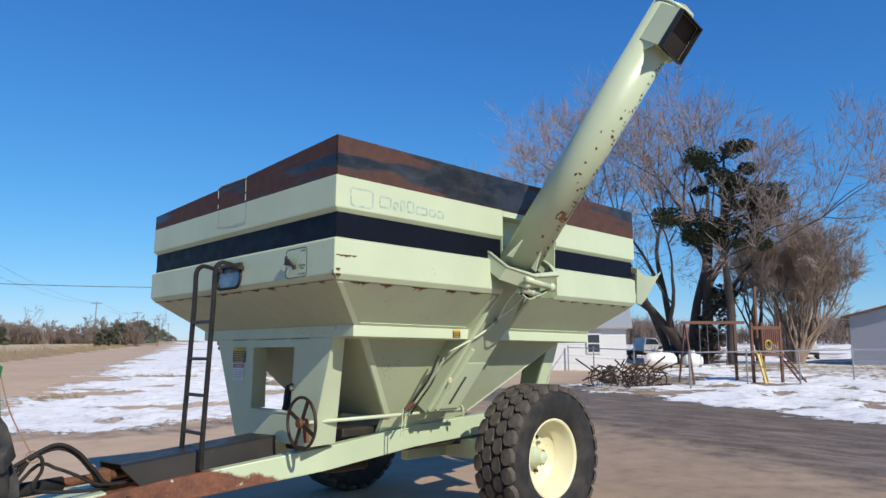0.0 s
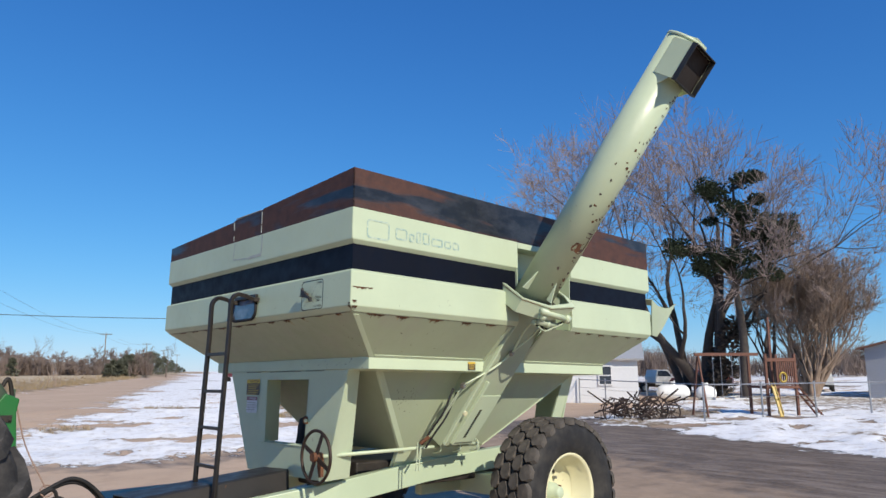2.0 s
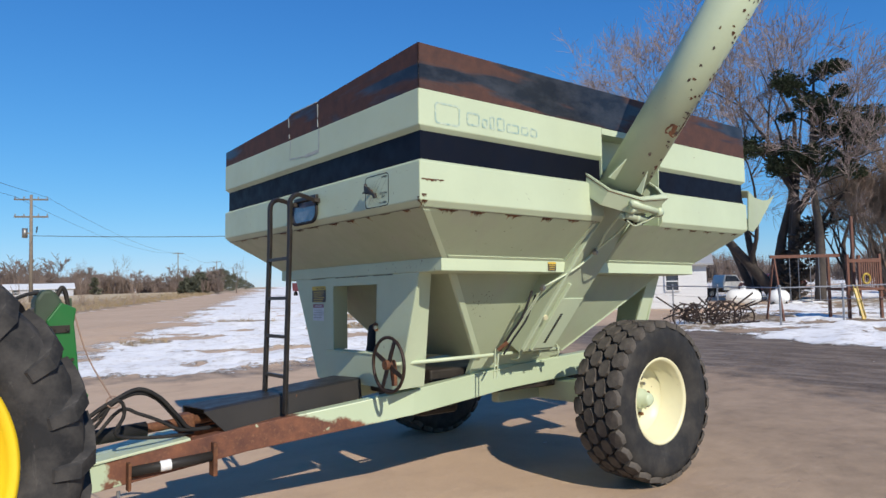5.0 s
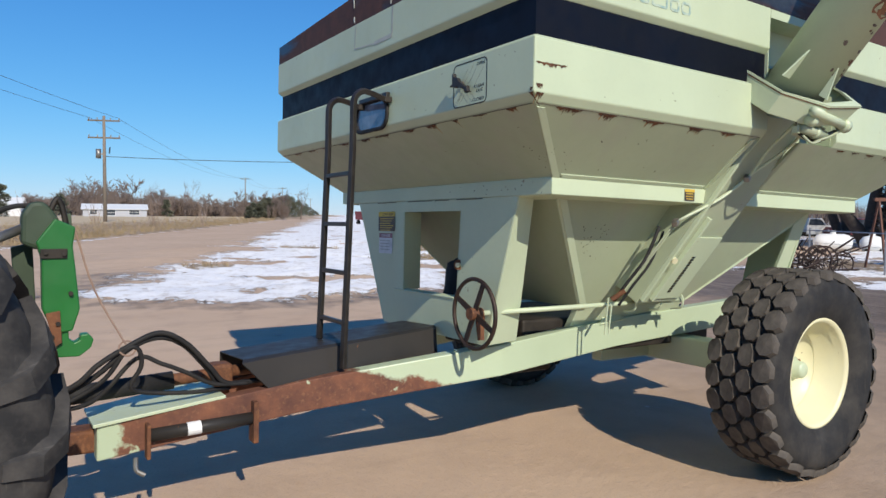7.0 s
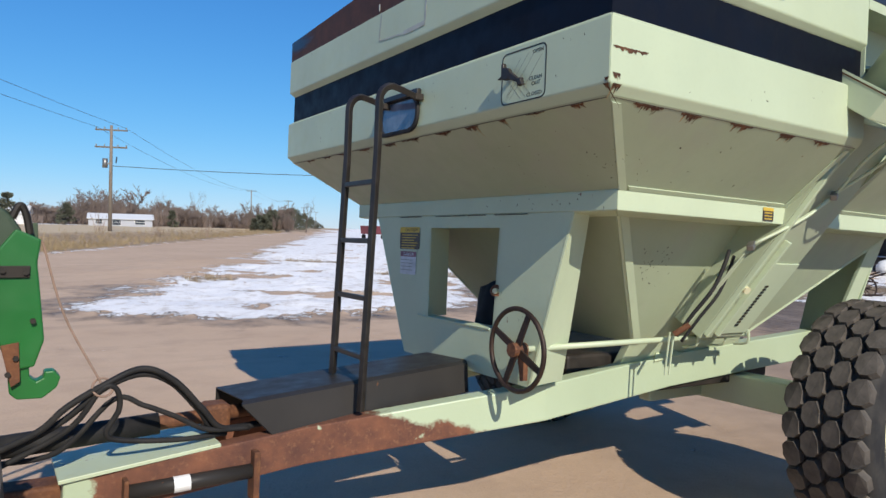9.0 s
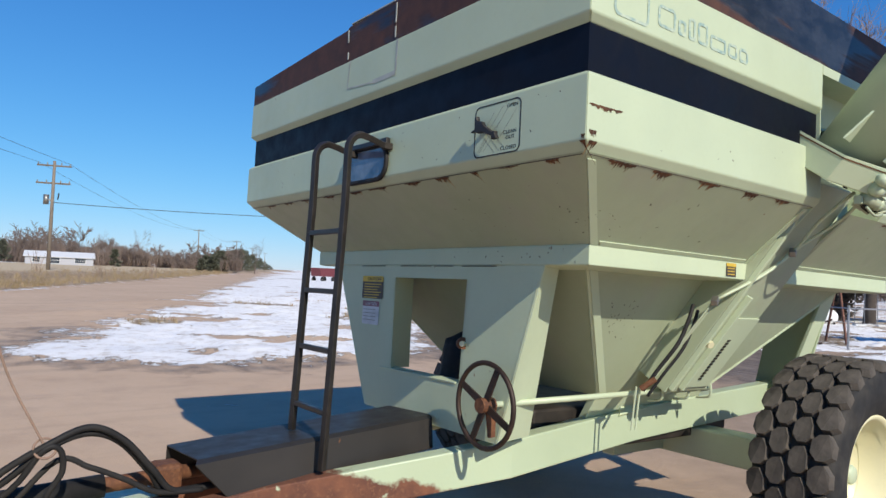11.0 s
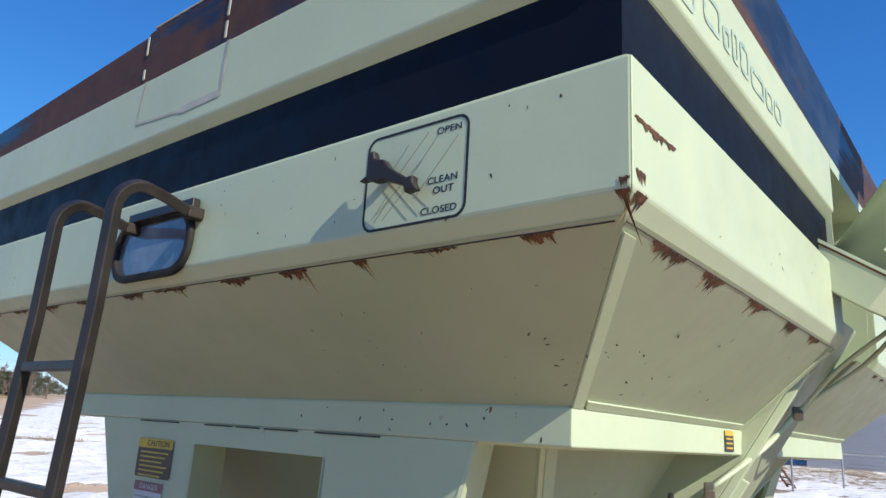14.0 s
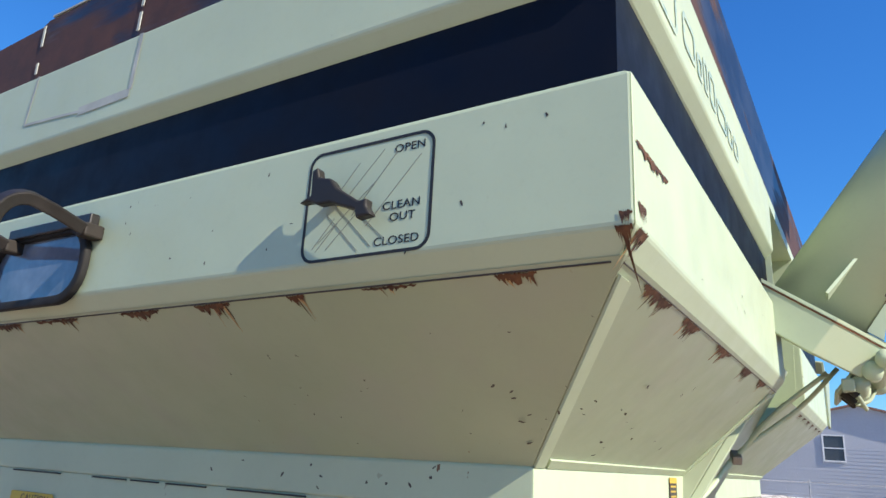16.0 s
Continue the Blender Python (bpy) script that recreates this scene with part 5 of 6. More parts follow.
def tractor_wheel():
    w = new("rear_wheel")
    w.parent = tractor
    tagged(w, "scuffed black lugged tyre on a yellow rim")
    m = pose(-2.79, 0.27, 1.04)
    prof = [(0.65, -0.19), (0.69, -0.225), (0.74, -0.250), (0.86, -0.242), (0.92, -0.21), (0.95, -0.12), (0.955, 0.0), (0.95, 0.12), (0.92, 0.21), (0.86, 0.242), (0.74, 0.250), (0.69, 0.225), (0.65, 0.19)]
    tyre = part("tyre", lathe(prof, m, 96), m_ttyre, w, "", True)
    # slanting lugs that run from the middle of the tread over the shoulder
    for s in (-1, 1):
        v = []
        for r_in, r_out, y, a, half in ((0.93, 0.995, 0.0, 0.0, 0.040), (0.93, 0.995, 0.10, 0.07, 0.040), (0.90, 0.975, 0.20, 0.15, 0.044), (0.84, 0.905, 0.262, 0.20, 0.046), (0.78, 0.80, 0.262, 0.215, 0.040)):
            for r, k in ((r_in, -1), (r_out, -0.8), (r_out, 0.8), (r_in, 1)):
                ang = a + k * half
                yy = y if y < 0.25 or r > r_in else y - 0.03
                v.append(Vector((r * math.sin(ang), s * yy, r * math.cos(ang))))
        f = []
        for i in range(4):
            for k in range(3):
                f.append((4 * i + k, 4 * i + k + 1, 4 * i + 5 + k, 4 * i + 4 + k))
        f += [(0, 1, 2, 3), (16, 17, 18, 19)]
        me = mesh_of("lug", v, f, m_ttyre)
        b = bmesh.new()
        b.from_mesh(me)
        bmesh.ops.recalc_face_normals(b, faces=b.faces)
        b.to_mesh(me)
        b.free()
        for c in range(22):
            ob = new("lug", me)
            ob.parent = tyre
            ob.matrix_local = m @ pose(0, 0, 0, 0, (c + (0.5 if s > 0 else 0)) * 360 / 22, 0)
    rim = [(r * 1.15, w) for r, w in [(0.575, -0.185), (0.585, -0.21), (0.565, -0.215), (0.545, -0.19), (0.535, -0.13), (0.50, -0.11), (0.49, -0.05), (0.45, -0.03), (0.44, 0.05), (0.38, 0.07), (0.36, 0.02), (0.22, -0.02), (0.0, -0.02)]]
    part("rim", lathe(rim, m, 72), m_yellow, w, "yellow pressed steel rim", True)
    part("hub", lathe([(0.0, -0.10), (0.10, -0.10), (0.12, -0.06), (0.13, 0.0)], m, 24), m_yellow, w, "", True)
    for k in range(8):
        a = 2 * math.pi * k / 8
        part("wheel_bolt", tube([m @ Vector((0.17 * math.cos(a), -0.02, 0.17 * math.sin(a))), m @ Vector((0.17 * math.cos(a), -0.06, 0.17 * math.sin(a)))], 0.018, 6), m_steel, w)
    part("valve_stem", tube([m @ Vector((0.42, 0.02, -0.12)), m @ Vector((0.44, -0.06, -0.13))], 0.008, 6), m_dark, w)


tractor_wheel()
part("axle_housing", tube([(-2.79, 0.40, 1.04), (-2.79, 1.62, 1.04)], 0.14, 18), m_tractor, tractor, "", True)
part("transmission_case", box((-3.4, 1.38, 0.70), (-2.45, 1.88, 1.35), 0.06), m_tractor, tractor)
part("drawbar", box((-2.9, 1.58, 0.50), (-1.75, 1.68, 0.545), 0.008), m_dark, tractor, "dark steel drawbar")
# quick hitch: cranked arm, hook and top block, in the cart's frame of height
DZ = 0.085
arm = [(-1.816, 1.53), (-1.80, 1.458), (-1.800, 1.217), (-1.765, 1.10), (-1.705, 1.11), (-1.680, 1.213), (-1.692, 1.40), (-1.700, 1.511), (-1.690, 1.60), (-1.755, 1.64)]
part("hitch_arm", prism([(-1.735 + (x + 1.745) * 1.3, z + DZ) for x, z in arm], "y", 1.30, 1.40, 0.008), m_tractor, tractor, "green quick hitch arm with chipped paint")
hook = [(-1.775, 1.13), (-1.765, 1.01), (-1.74, 0.985), (-1.655, 0.982), (-1.605, 1.02), (-1.592, 1.06), (-1.615, 1.088), (-1.648, 1.086), (-1.652, 1.062), (-1.675, 1.050), (-1.698, 1.07), (-1.700, 1.13)]
part("hitch_hook", prism([(x, z + DZ) for x, z in hook], "y", 1.315, 1.385, 0.006), m_tractor, tractor, "worn green lower hook")
part("arm_plate", prism([(x, z + DZ) for x, z in ((-1.812, 1.50), (-1.70, 1.50), (-1.702, 1.455), (-1.812, 1.455))], "y", 1.288, 1.30, 0.002), m_dark, tractor)
part("arm_plate", prism([(x, z + DZ) for x, z in ((-1.795, 1.20), (-1.735, 1.21), (-1.73, 1.06), (-1.76, 1.04))], "y", 1.288, 1.30, 0.002), m_rust, tractor)
top = [(-1.885, 1.52), (-1.88, 1.66), (-1.845, 1.715), (-1.79, 1.72), (-1.755, 1.68), (-1.72, 1.62), (-1.735, 1.56), (-1.815, 1.49)]
part("top_block", prism([(x, z + DZ) for x, z in top], "y", 1.33, 1.52, 0.02), m_casting, tractor)
part("far_arm", prism([(x, z + DZ) for x, z in ((-1.92, 1.50), (-1.83, 1.52), (-1.82, 1.15), (-1.90, 1.12))], "y", 1.50, 1.56, 0.006), m_casting, tractor)
part("latch", tube(curve_points([(-1.76, 1.36, 1.68 + DZ), (-1.735, 1.36, 1.73 + DZ), (-1.715, 1.36, 1.70 + DZ), (-1.70, 1.36, 1.62 + DZ)], 5), 0.014, 8), m_dark, tractor)
part("latch_plate", prism([(x, z + DZ) for x, z in ((-1.700, 1.66), (-1.672, 1.665), (-1.668, 1.54), (-1.694, 1.54))], "y", 1.40, 1.44, 0.003), m_casting, tractor)
part("lift_link", tube([(-1.86, 1.40, 1.60 + DZ), (-2.25, 1.30, 1.42 + DZ)], 0.022, 12), m_steel, tractor, "bright steel top link", True)
part("arm_hose", tube(curve_points([(-1.80, 1.42, 1.70 + DZ), (-1.95, 1.40, 1.68 + DZ), (-2.2, 1.38, 1.52 + DZ)], 6), 0.012, 8), m_hose, tractor)
for x, z in ((-1.79, 1.482), (-1.715, 1.475), (-1.745, 1.15), (-1.77, 1.09), (-1.69, 1.29)):
    part("arm_bolt", tube([(x, 1.29, z + DZ), (x, 1.278, z + DZ)], 0.011, 6), m_dark, tractor)

# ---- utility poles and wires ----
def pole(x, y, z0, z1, arms, r=0.16, gear=False):
    p = thing("utility_pole", "weathered grey wooden utility pole with crossarms beside the road", "utility pole", Matrix.Translation((x, y, z0)), "poles along the road")
    h = z1 - z0
    part("pole_shaft", tube([(0, 0, -0.3), (0, 0, h * 0.5), (0, 0, h)], r, 12, False, r * 0.65), m_wood_pole, p, "", True)
    for k in range(arms):
        z = h - 0.45 - 1.65 * k
        d = Vector((0.93, -0.37, 0))
        part("crossarm", tube([d * -1.45 + Vector((0, 0, z)), d * 1.45 + Vector((0, 0, z))], 0.085, 4), m_wood_pole, p)
        for s in (-1.35, -0.6, 0.6, 1.35):
            part("insulator", tube([d * s + Vector((0, 0, z + 0.05)), d * s + Vector((0, 0, z + 0.28))], 0.055, 8), m_steel, p)
    if gear:
        part("transformer", tube([(-0.50, 0.10, h - 4.1), (-0.50, 0.10, h - 3.2)], 0.24, 14), m_steel, p, "grey transformer can", True)
        part("transformer_bracket", box((-0.5, -0.05, h - 3.75), (0.1, 0.15, h - 3.6)), m_steel, p)
        part("cutout", tube([(0.42, -0.1, h - 3.6), (0.50, -0.1, h - 3.0)], 0.06, 8), m_dark, p)
    return p


POLES = [(7.9, 72.1, 0.70, 11.05, 2, True), (63.2, 202.7, 0.70, 12.5, 1, False), (91.9, 248.8, 0.5, 11.8, 1, False), (125, 316, 0.5, 11.6, 1, False), (171, 411, 0.5, 11.8, 1, False)]
for x, y, z0, z1, arms, gear in POLES:
    pole(x, y, z0, z1, arms, 0.19, gear)


def wire(name, a, b, sag, r):
    a, b = Vector(a), Vector(b)
    pts = [a.lerp(b, t / 16) - Vector((0, 0, sag * 4 * (t / 16) * (1 - t / 16))) for t in range(17)]
    w = thing(name, "thin overhead power line strung between poles", "power line", None, "overhead wires")
    part("cable", tube(pts, r, 5), m_wire, w)


for off in (-1.3, 1.3):
    d = Vector((0.93, -0.37, 0)) * off
    chain = [(-47.4, -58.5, 11.2)] + [(x, y, z1 - 0.2) for x, y, z0, z1, arms, gear in POLES]
    for a, b in zip(chain, chain[1:]):
        wire("power_line", Vector(a) + d, Vector(b) + d, 1.6, 0.016)
wire("service_cable", (7.9, 72.1, 7.15), (60, 46, 8.9), 0.9, 0.034)


# ---- trees ----
def grow(seed, height, radius, stems, spread, levels, twigs, lean=(0, 0), reach=0.62, up=0.25):
    """Bare tree: returns thick limbs and fine twigs as two (verts, faces)."""
    rnd = random.Random(seed)
    thick, thin = ([], []), ([], [])

    def stick(store, pts, r0, r1, sides):
        v, f = tube(pts, r0, sides, False, r1)
        o = len(store[0])
        store[0].extend(v)
        store[1].extend(tuple(i + o for i in q) for q in f[:-2])

    def limb(p, d, length, r, level):
        pts, q = [p], p
        n = 4 if level < 3 else 3
        for i in range(n):
            d = (d + Vector((rnd.uniform(-1, 1), rnd.uniform(-1, 1), rnd.uniform(-0.5, 0.8) + up * 0.3)) * 0.17).normalized()
            q = q + d * (length / n)
            pts.append(q)
        end = r * (0.55 if level < levels else 0.4)
        fine = level >= levels - 1
        stick(thin if fine else thick, pts, r, end, 3 if fine else (7 if level < 2 else 5))
        if level >= levels:
            for k in range(twigs):
                s = pts[rnd.randrange(1, len(pts))]
                dd = (d + Vector((rnd.uniform(-1, 1), rnd.uniform(-1, 1), rnd.uniform(-0.6, 1.0))) * 0.9).normalized()
                e = s + dd * length * rnd.uniform(0.35, 0.9)
                mid = s.lerp(e, 0.5) + Vector((rnd.uniform(-1, 1), rnd.uniform(-1, 1), rnd.uniform(-1, 1))) * length * 0.06
                stick(thin, [s, mid, e], max(0.013, end * 0.7), 0.008, 3)
            return
        kids = 2 + (rnd.random() < 0.65) + (level > 1 and rnd.random() < 0.4)
        for k in range(kids):
            s = pts[-1] if k == 0 else pts[rnd.randrange(max(1, len(pts) - 3), len(pts))]
            w = spread * rnd.uniform(0.6, 1.25) * (0.5 if k == 0 else 1)
            a = rnd.uniform(0, 6.283)
            side = d.cross(Vector((math.cos(a), math.sin(a), 0.3))).normalized()
            dd = (d + side * w + Vector((0, 0, up))).normalized()
            limb(s, dd, length * rnd.uniform(reach, reach + 0.22), end * (0.95 if k == 0 else 0.72), level + 1)

    for k in range(stems):
        a = 6.283 * k / stems + rnd.uniform(-0.5, 0.5)
        t = 0.0 if stems == 1 else rnd.uniform(0.12, 0.42)
        d = Vector((math.cos(a) * t + lean[0], math.sin(a) * t + lean[1], 1)).normalized()
        limb(Vector((math.cos(a) * radius * 0.7 * (stems > 1), math.sin(a) * radius * 0.7 * (stems > 1), -0.2)), d, height * (0.30 if stems < 6 else 0.26) * rnd.uniform(0.85, 1.15), radius * (1 if stems == 1 else 0.7), 0)
    return thick, thin


def bare_tree(x, y, label, mats, **kw):
    t = thing("tree", label, "tree", Matrix.Translation((x, y, 0)), "bare trees behind the yard")
    thick, thin = grow(**kw)
    part("trunk", thick, mats[0], t, "", True)
    part("crown", thin, mats[1], t, "fine bare twigs")


bare_tree(43.0, 18.1, "tall bare deciduous tree with several dark stems", (m_bark, m_twig), seed=4, height=23.5, radius=0.62, stems=4, spread=0.95, levels=5, twigs=13, lean=(0.0, 0.06), up=0.12)
bare_tree(44.5, 20.8, "tall bare deciduous tree leaning over the yard", (m_bark, m_twig), seed=12, height=24.0, radius=0.45, stems=2, spread=0.95, levels=5, twigs=13, lean=(-0.10, 0.26), up=0.14)
bare_tree(48.6, 16.4, "tall bare deciduous tree with thin upper branches", (m_bark, m_twig), seed=29, height=12.5, radius=0.34, stems=2, spread=0.7, levels=5, twigs=9, lean=(0.0, 0.04), up=0.18)
bare_tree(45.4, 38, "bare grey deciduous tree with a wide crown", (m_bark, m_twig), seed=31, height=19, radius=0.35, stems=2, spread=0.95, levels=5, twigs=10, up=0.12)
bare_tree(44.6, 12.4, "tan bare bushy tree fanning up from the ground", (m_twig_b, m_twig_b), seed=8, height=11.4, radius=0.22, stems=18, spread=0.50, levels=4, twigs=13, up=0.15)


def needles(seed, blobs, size, count):
    """Conifer sprays: small tilted leaf-like pieces round many centres."""
    rnd = random.Random(seed)
    v, f = [], []
    for cx, cy, cz, rr, rz in blobs:
        for k in range(count):
            while True:
                p = Vector((rnd.uniform(-1, 1), rnd.uniform(-1, 1), rnd.uniform(-1, 1)))
                if 0.25 < p.length < 1:
                    break
            c = Vector((cx + p.x * rr, cy + p.y * rr, cz + p.z * rz))
            d = Vector((p.x, p.y, rnd.uniform(-0.3, 0.7))).normalized()
            s = d.cross(Vector((rnd.uniform(-1, 1), rnd.uniform(-1, 1), 1))).normalized()
            l, w = size * rnd.uniform(0.6, 1.4), size * rnd.uniform(0.18, 0.4)
            b = len(v)
            v += [c - d * l * 0.5, c + s * w, c + d * l * 0.6, c - s * w]
            f.append((b, b + 1, b + 2, b + 3))
    return v, f


pine = thing("pine_tree", "dark green pine with sparse clumped branches among bare trees", "pine tree", Matrix.Translation((41.2, 15.1, 0)))
prnd = random.Random(3)
part("trunk", tube(curve_points([(0, 0, -0.2), (0.1, -0.1, 4), (-0.1, 0.1, 8), (0.1, -0.2, 13.6)], 4), 0.34, 8, False, 0.07), m_bark, pine, "", True)
pb, limbs = [], []
# tiers of clumps: reach along the row of trees from and to, height from and to, how many
for u0, u1, z0, z1, count in ((-1.6, 1.7, 11.6, 14.3, 20), (-0.6, 3.6, 9.6, 11.7, 22), (-3.9, -1.0, 9.2, 10.2, 9), (-2.4, 0.2, 7.4, 9.3, 10), (0.5, 2.2, 7.6, 9.0, 5)):
    for k in range(count):
        u, z, w = prnd.uniform(u0, u1), prnd.uniform(z0, z1), prnd.uniform(-1.4, 1.4)
        p = Vector((0.40 * u + 0.916 * w, -0.916 * u + 0.40 * w, z))
        pb.append((p.x, p.y, p.z, prnd.uniform(0.45, 0.9), prnd.uniform(0.28, 0.5)))
        limbs.append(tube([(0, 0, z - 0.7), (p.x * 0.5, p.y * 0.5, z - 0.25), tuple(p)], 0.06, 4, False, 0.02))
part("limbs", merge(*limbs), m_bark, pine)
part("crown", needles(9, pb, 0.20, 330), m_needle, pine, "dark clumps of needles")
ivy = thing("dark_thicket", "dark tangled vine thicket round the tree foot", "thicket", Matrix.Translation((42.6, 16.6, 0)))
part("foliage", needles(15, [(0, 0, 3.0, 1.2, 1.5), (0.3, -0.5, 4.6, 0.9, 0.8), (-0.5, 0.4, 1.4, 1.0, 1.2)], 0.35, 420), m_bark, ivy)


def brush_band(seed, count, place, hmin, hmax, twigs):
    rnd = random.Random(seed)
    v, f = [], []
    for k in range(count):
        x, y, z, big = place(rnd)
        h = rnd.uniform(hmin, hmax) * big
        for t in range(twigs):
            a = rnd.uniform(0, 6.283)
            lean = rnd.uniform(0, 0.8)
            z0 = z + h * rnd.uniform(0, 0.55)
            b = Vector((x + rnd.uniform(-1, 1) * h * 0.18, y + rnd.uniform(-1, 1) * h * 0.18, z0))
            l = (z + h - z0) * rnd.uniform(0.5, 1.05)
            e = b + Vector((math.cos(a) * lean, math.sin(a) * lean, 1)) * l
            w = Vector((math.cos(a + 1.57), math.sin(a + 1.57), 0)) * rnd.uniform(0.03, 0.09)
            o = len(v)
            v += [b - w, b + w, e]
            f.append((o, o + 1, o + 2))
    return v, f


def far_left(rnd):
    s = rnd.random()
    x, y = -90 + 162 * s, 214 - 18 * s + rnd.uniform(-10, 25)
    return x, y, 0.7, 1.12 + 0.22 * math.sin(s * 19) + 0.14 * math.sin(s * 47) - 0.25 * s


def far_woods(seed, place, count, size):
    """A joined belt of small bare trees, grown from a few patterns."""
    rnd = random.Random(seed)
    kinds = []
    for k in range(5):
        thick, thin = grow(seed=300 + k, height=2.1, radius=0.032, stems=1 + k % 3, spread=0.85, levels=3, twigs=9, up=0.12)
        v, f = merge(thick, thin)
        kinds.append((np.array([tuple(p) for p in v]), f))
    verts, faces = [], []
    for k in range(count):
        x, y, z, big = place(rnd)
        pts, f = kinds[rnd.randrange(5)]
        a, sc = rnd.uniform(0, 6.283), size * big * rnd.uniform(0.75, 1.2)
        c, s = math.cos(a) * sc, math.sin(a) * sc
        o = len(verts)
        verts.extend(zip((pts[:, 0] * c - pts[:, 1] * s + x).tolist(), (pts[:, 0] * s + pts[:, 1] * c + y).tolist(), (pts[:, 2] * sc + z).tolist()))
        faces.extend(tuple(i + o for i in q) for q in f)
    return verts, faces


ob = new("far_brush", mesh_of("far_brush", *brush_band(2, 1500, far_left, 3.0, 6.0, 60), m_brush))
tagged(ob, "grey brown band of bare winter brush beyond the fields", "brush", "", "stuff")
ob = new("far_trees", mesh_of("far_trees", *far_woods(12, far_left, 230, 4.3), m_brush))
tagged(ob, "belt of small bare grey trees beyond the fields", "trees", "", "stuff")


def far_right(rnd):
    a = radians(rnd.uniform(30, 96))
    d = rnd.uniform(170, 230)
    return math.sin(a) * d, math.cos(a) * d, 0.0, 0.9 + 0.3 * math.sin(a * 31)


ob = new("far_brush", mesh_of("far_brush", *brush_band(6, 1000, far_right, 4.2, 8.2, 56), m_brush))
tagged(ob, "dark bare hedgerow on the horizon", "brush", "", "stuff")


def cedar(x, y, h, seed):
    t = thing("cedar_tree", "dark green cedar in a windbreak row", "cedar", Matrix.Translation((x, y, 0.5)), "windbreak cedars")
    rnd = random.Random(seed)
    part("trunk", tube([(0, 0, -0.3), (0, 0, h * 0.8)], 0.16, 5, False, 0.03), m_bark, t)
    blobs = []
    for k in range(15):
        f = rnd.random() ** 0.8
        a, out = rnd.uniform(0, 6.283), h * 0.30 * (1 - f ** 1.8) * rnd.uniform(0.3, 1.0)
        blobs.append((math.cos(a) * out, math.sin(a) * out, h * (0.03 + 0.84 * f), h * rnd.uniform(0.10, 0.19), h * rnd.uniform(0.07, 0.12)))
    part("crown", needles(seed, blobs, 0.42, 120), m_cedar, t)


crnd = random.Random(17)
for k in range(30):
    s = k / 29
    az = 18.0 + 5.3 * s
    d = 19.0 / math.sin(radians(24.7 - az)) * crnd.uniform(0.95, 1.05)
    rise = (1.15 + 0.75 * math.sin(math.pi * s ** 0.9)) * (1 - 0.72 * s ** 4) * crnd.uniform(0.82, 1.08)
    cedar(-2.9 + d * math.sin(radians(az)), -4 + d * math.cos(radians(az)), d * math.tan(radians(rise)), 200 + k)
for x, y, h in ((12.5, 178, 6.2), (34.5, 172, 4.6), (0.6, 138, 6.4), (-16, 150, 6.8)):
    cedar(x, y, h, int(h * 31 + x))
bare_tree(33, 190, "far bare tree standing over the brush", (m_brush, m_brush), seed=41, height=13, radius=0.3, stems=1, spread=0.8, levels=4, twigs=4)
bare_tree(46, 196, "far bare tree standing over the brush", (m_brush, m_brush), seed=44, height=12, radius=0.3, stems=1, spread=0.8, levels=4, twigs=4)
bare_tree(78, 196, "far bare tree beside the cedars", (m_brush, m_brush), seed=47, height=12, radius=0.25, stems=1, spread=0.7, levels=4, twigs=4)


# ---- buildings ----
def house(name, label, m, length, depth, eave, ridge, wall, roof, windows, overhang=0.35):
    """A house with its ridge along x; the long front is at y = 0."""
    h = thing(name, label, "house", m)
    body = [(0, 0), (depth, 0), (depth, eave), (depth / 2, ridge), (0, eave)]
    part("wall", prism(body, "x", 0, length), wall, h)
    for s in (0, 1):
        y0, y1 = (-overhang, depth / 2) if s == 0 else (depth + overhang, depth / 2)
        k = (ridge - eave) / (depth / 2)
        z0 = eave - k * overhang
        part("roof", plate([(-overhang, y0, z0 + 0.06), (length + overhang, y0, z0 + 0.06), (length + overhang, y1, ridge + 0.06), (-overhang, y1, ridge + 0.06)], 0.10), roof, h)
    for face, u, z, w, hh in windows:
        win = new("window")
        win.parent = h
        if face == "front":
            win.matrix_local = pose(u, -0.03, z)
        else:
            win.matrix_local = pose(-0.03, u, z, 0, 0, -90)
        part("frame", frame_ring([(p, q) for p, q in ((w / 2 + 0.08, hh / 2 + 0.08), (-w / 2 - 0.08, hh / 2 + 0.08), (-w / 2 - 0.08, -hh / 2 - 0.08), (w / 2 + 0.08, -hh / 2 - 0.08))], [(w / 2, hh / 2), (-w / 2, hh / 2), (-w / 2, -hh / 2), (w / 2, -hh / 2)], 0.05, pose(0, 0, 0, 90, 0, 0)), m_white_wall, win)
        part("pane", box((-w / 2, 0.0, 0.02), (w / 2, 0.02, hh / 2)), m_glass_dark, win)
        part("pane", box((-w / 2, 0.0, -hh / 2), (w / 2, 0.02, -0.02)), m_glass_dark, win)
        part("sash_bar", box((-w / 2, -0.03, -0.03), (w / 2, 0.0, 0.03)), m_white_wall, win)
    return h


# clapboard walls: real laps, one mesh each
def siding(h, length, z0, z1, material, m):
    v, f = [], []
    z = z0
    while z < z1:
        b = len(v)
        v += [m @ Vector(p) for p in ((0, -0.012, z), (length, -0.012, z), (length, 0.0, z + 0.19), (0, 0.0, z + 0.19), (0, 0.0, z), (length, 0.0, z))]
        f += [(b, b + 1, b + 2, b + 3), (b, b + 1, b + 5, b + 4)]
        z += 0.20
    tagged(part("clapboard_siding", (v, f), material, h), kind="stuff")


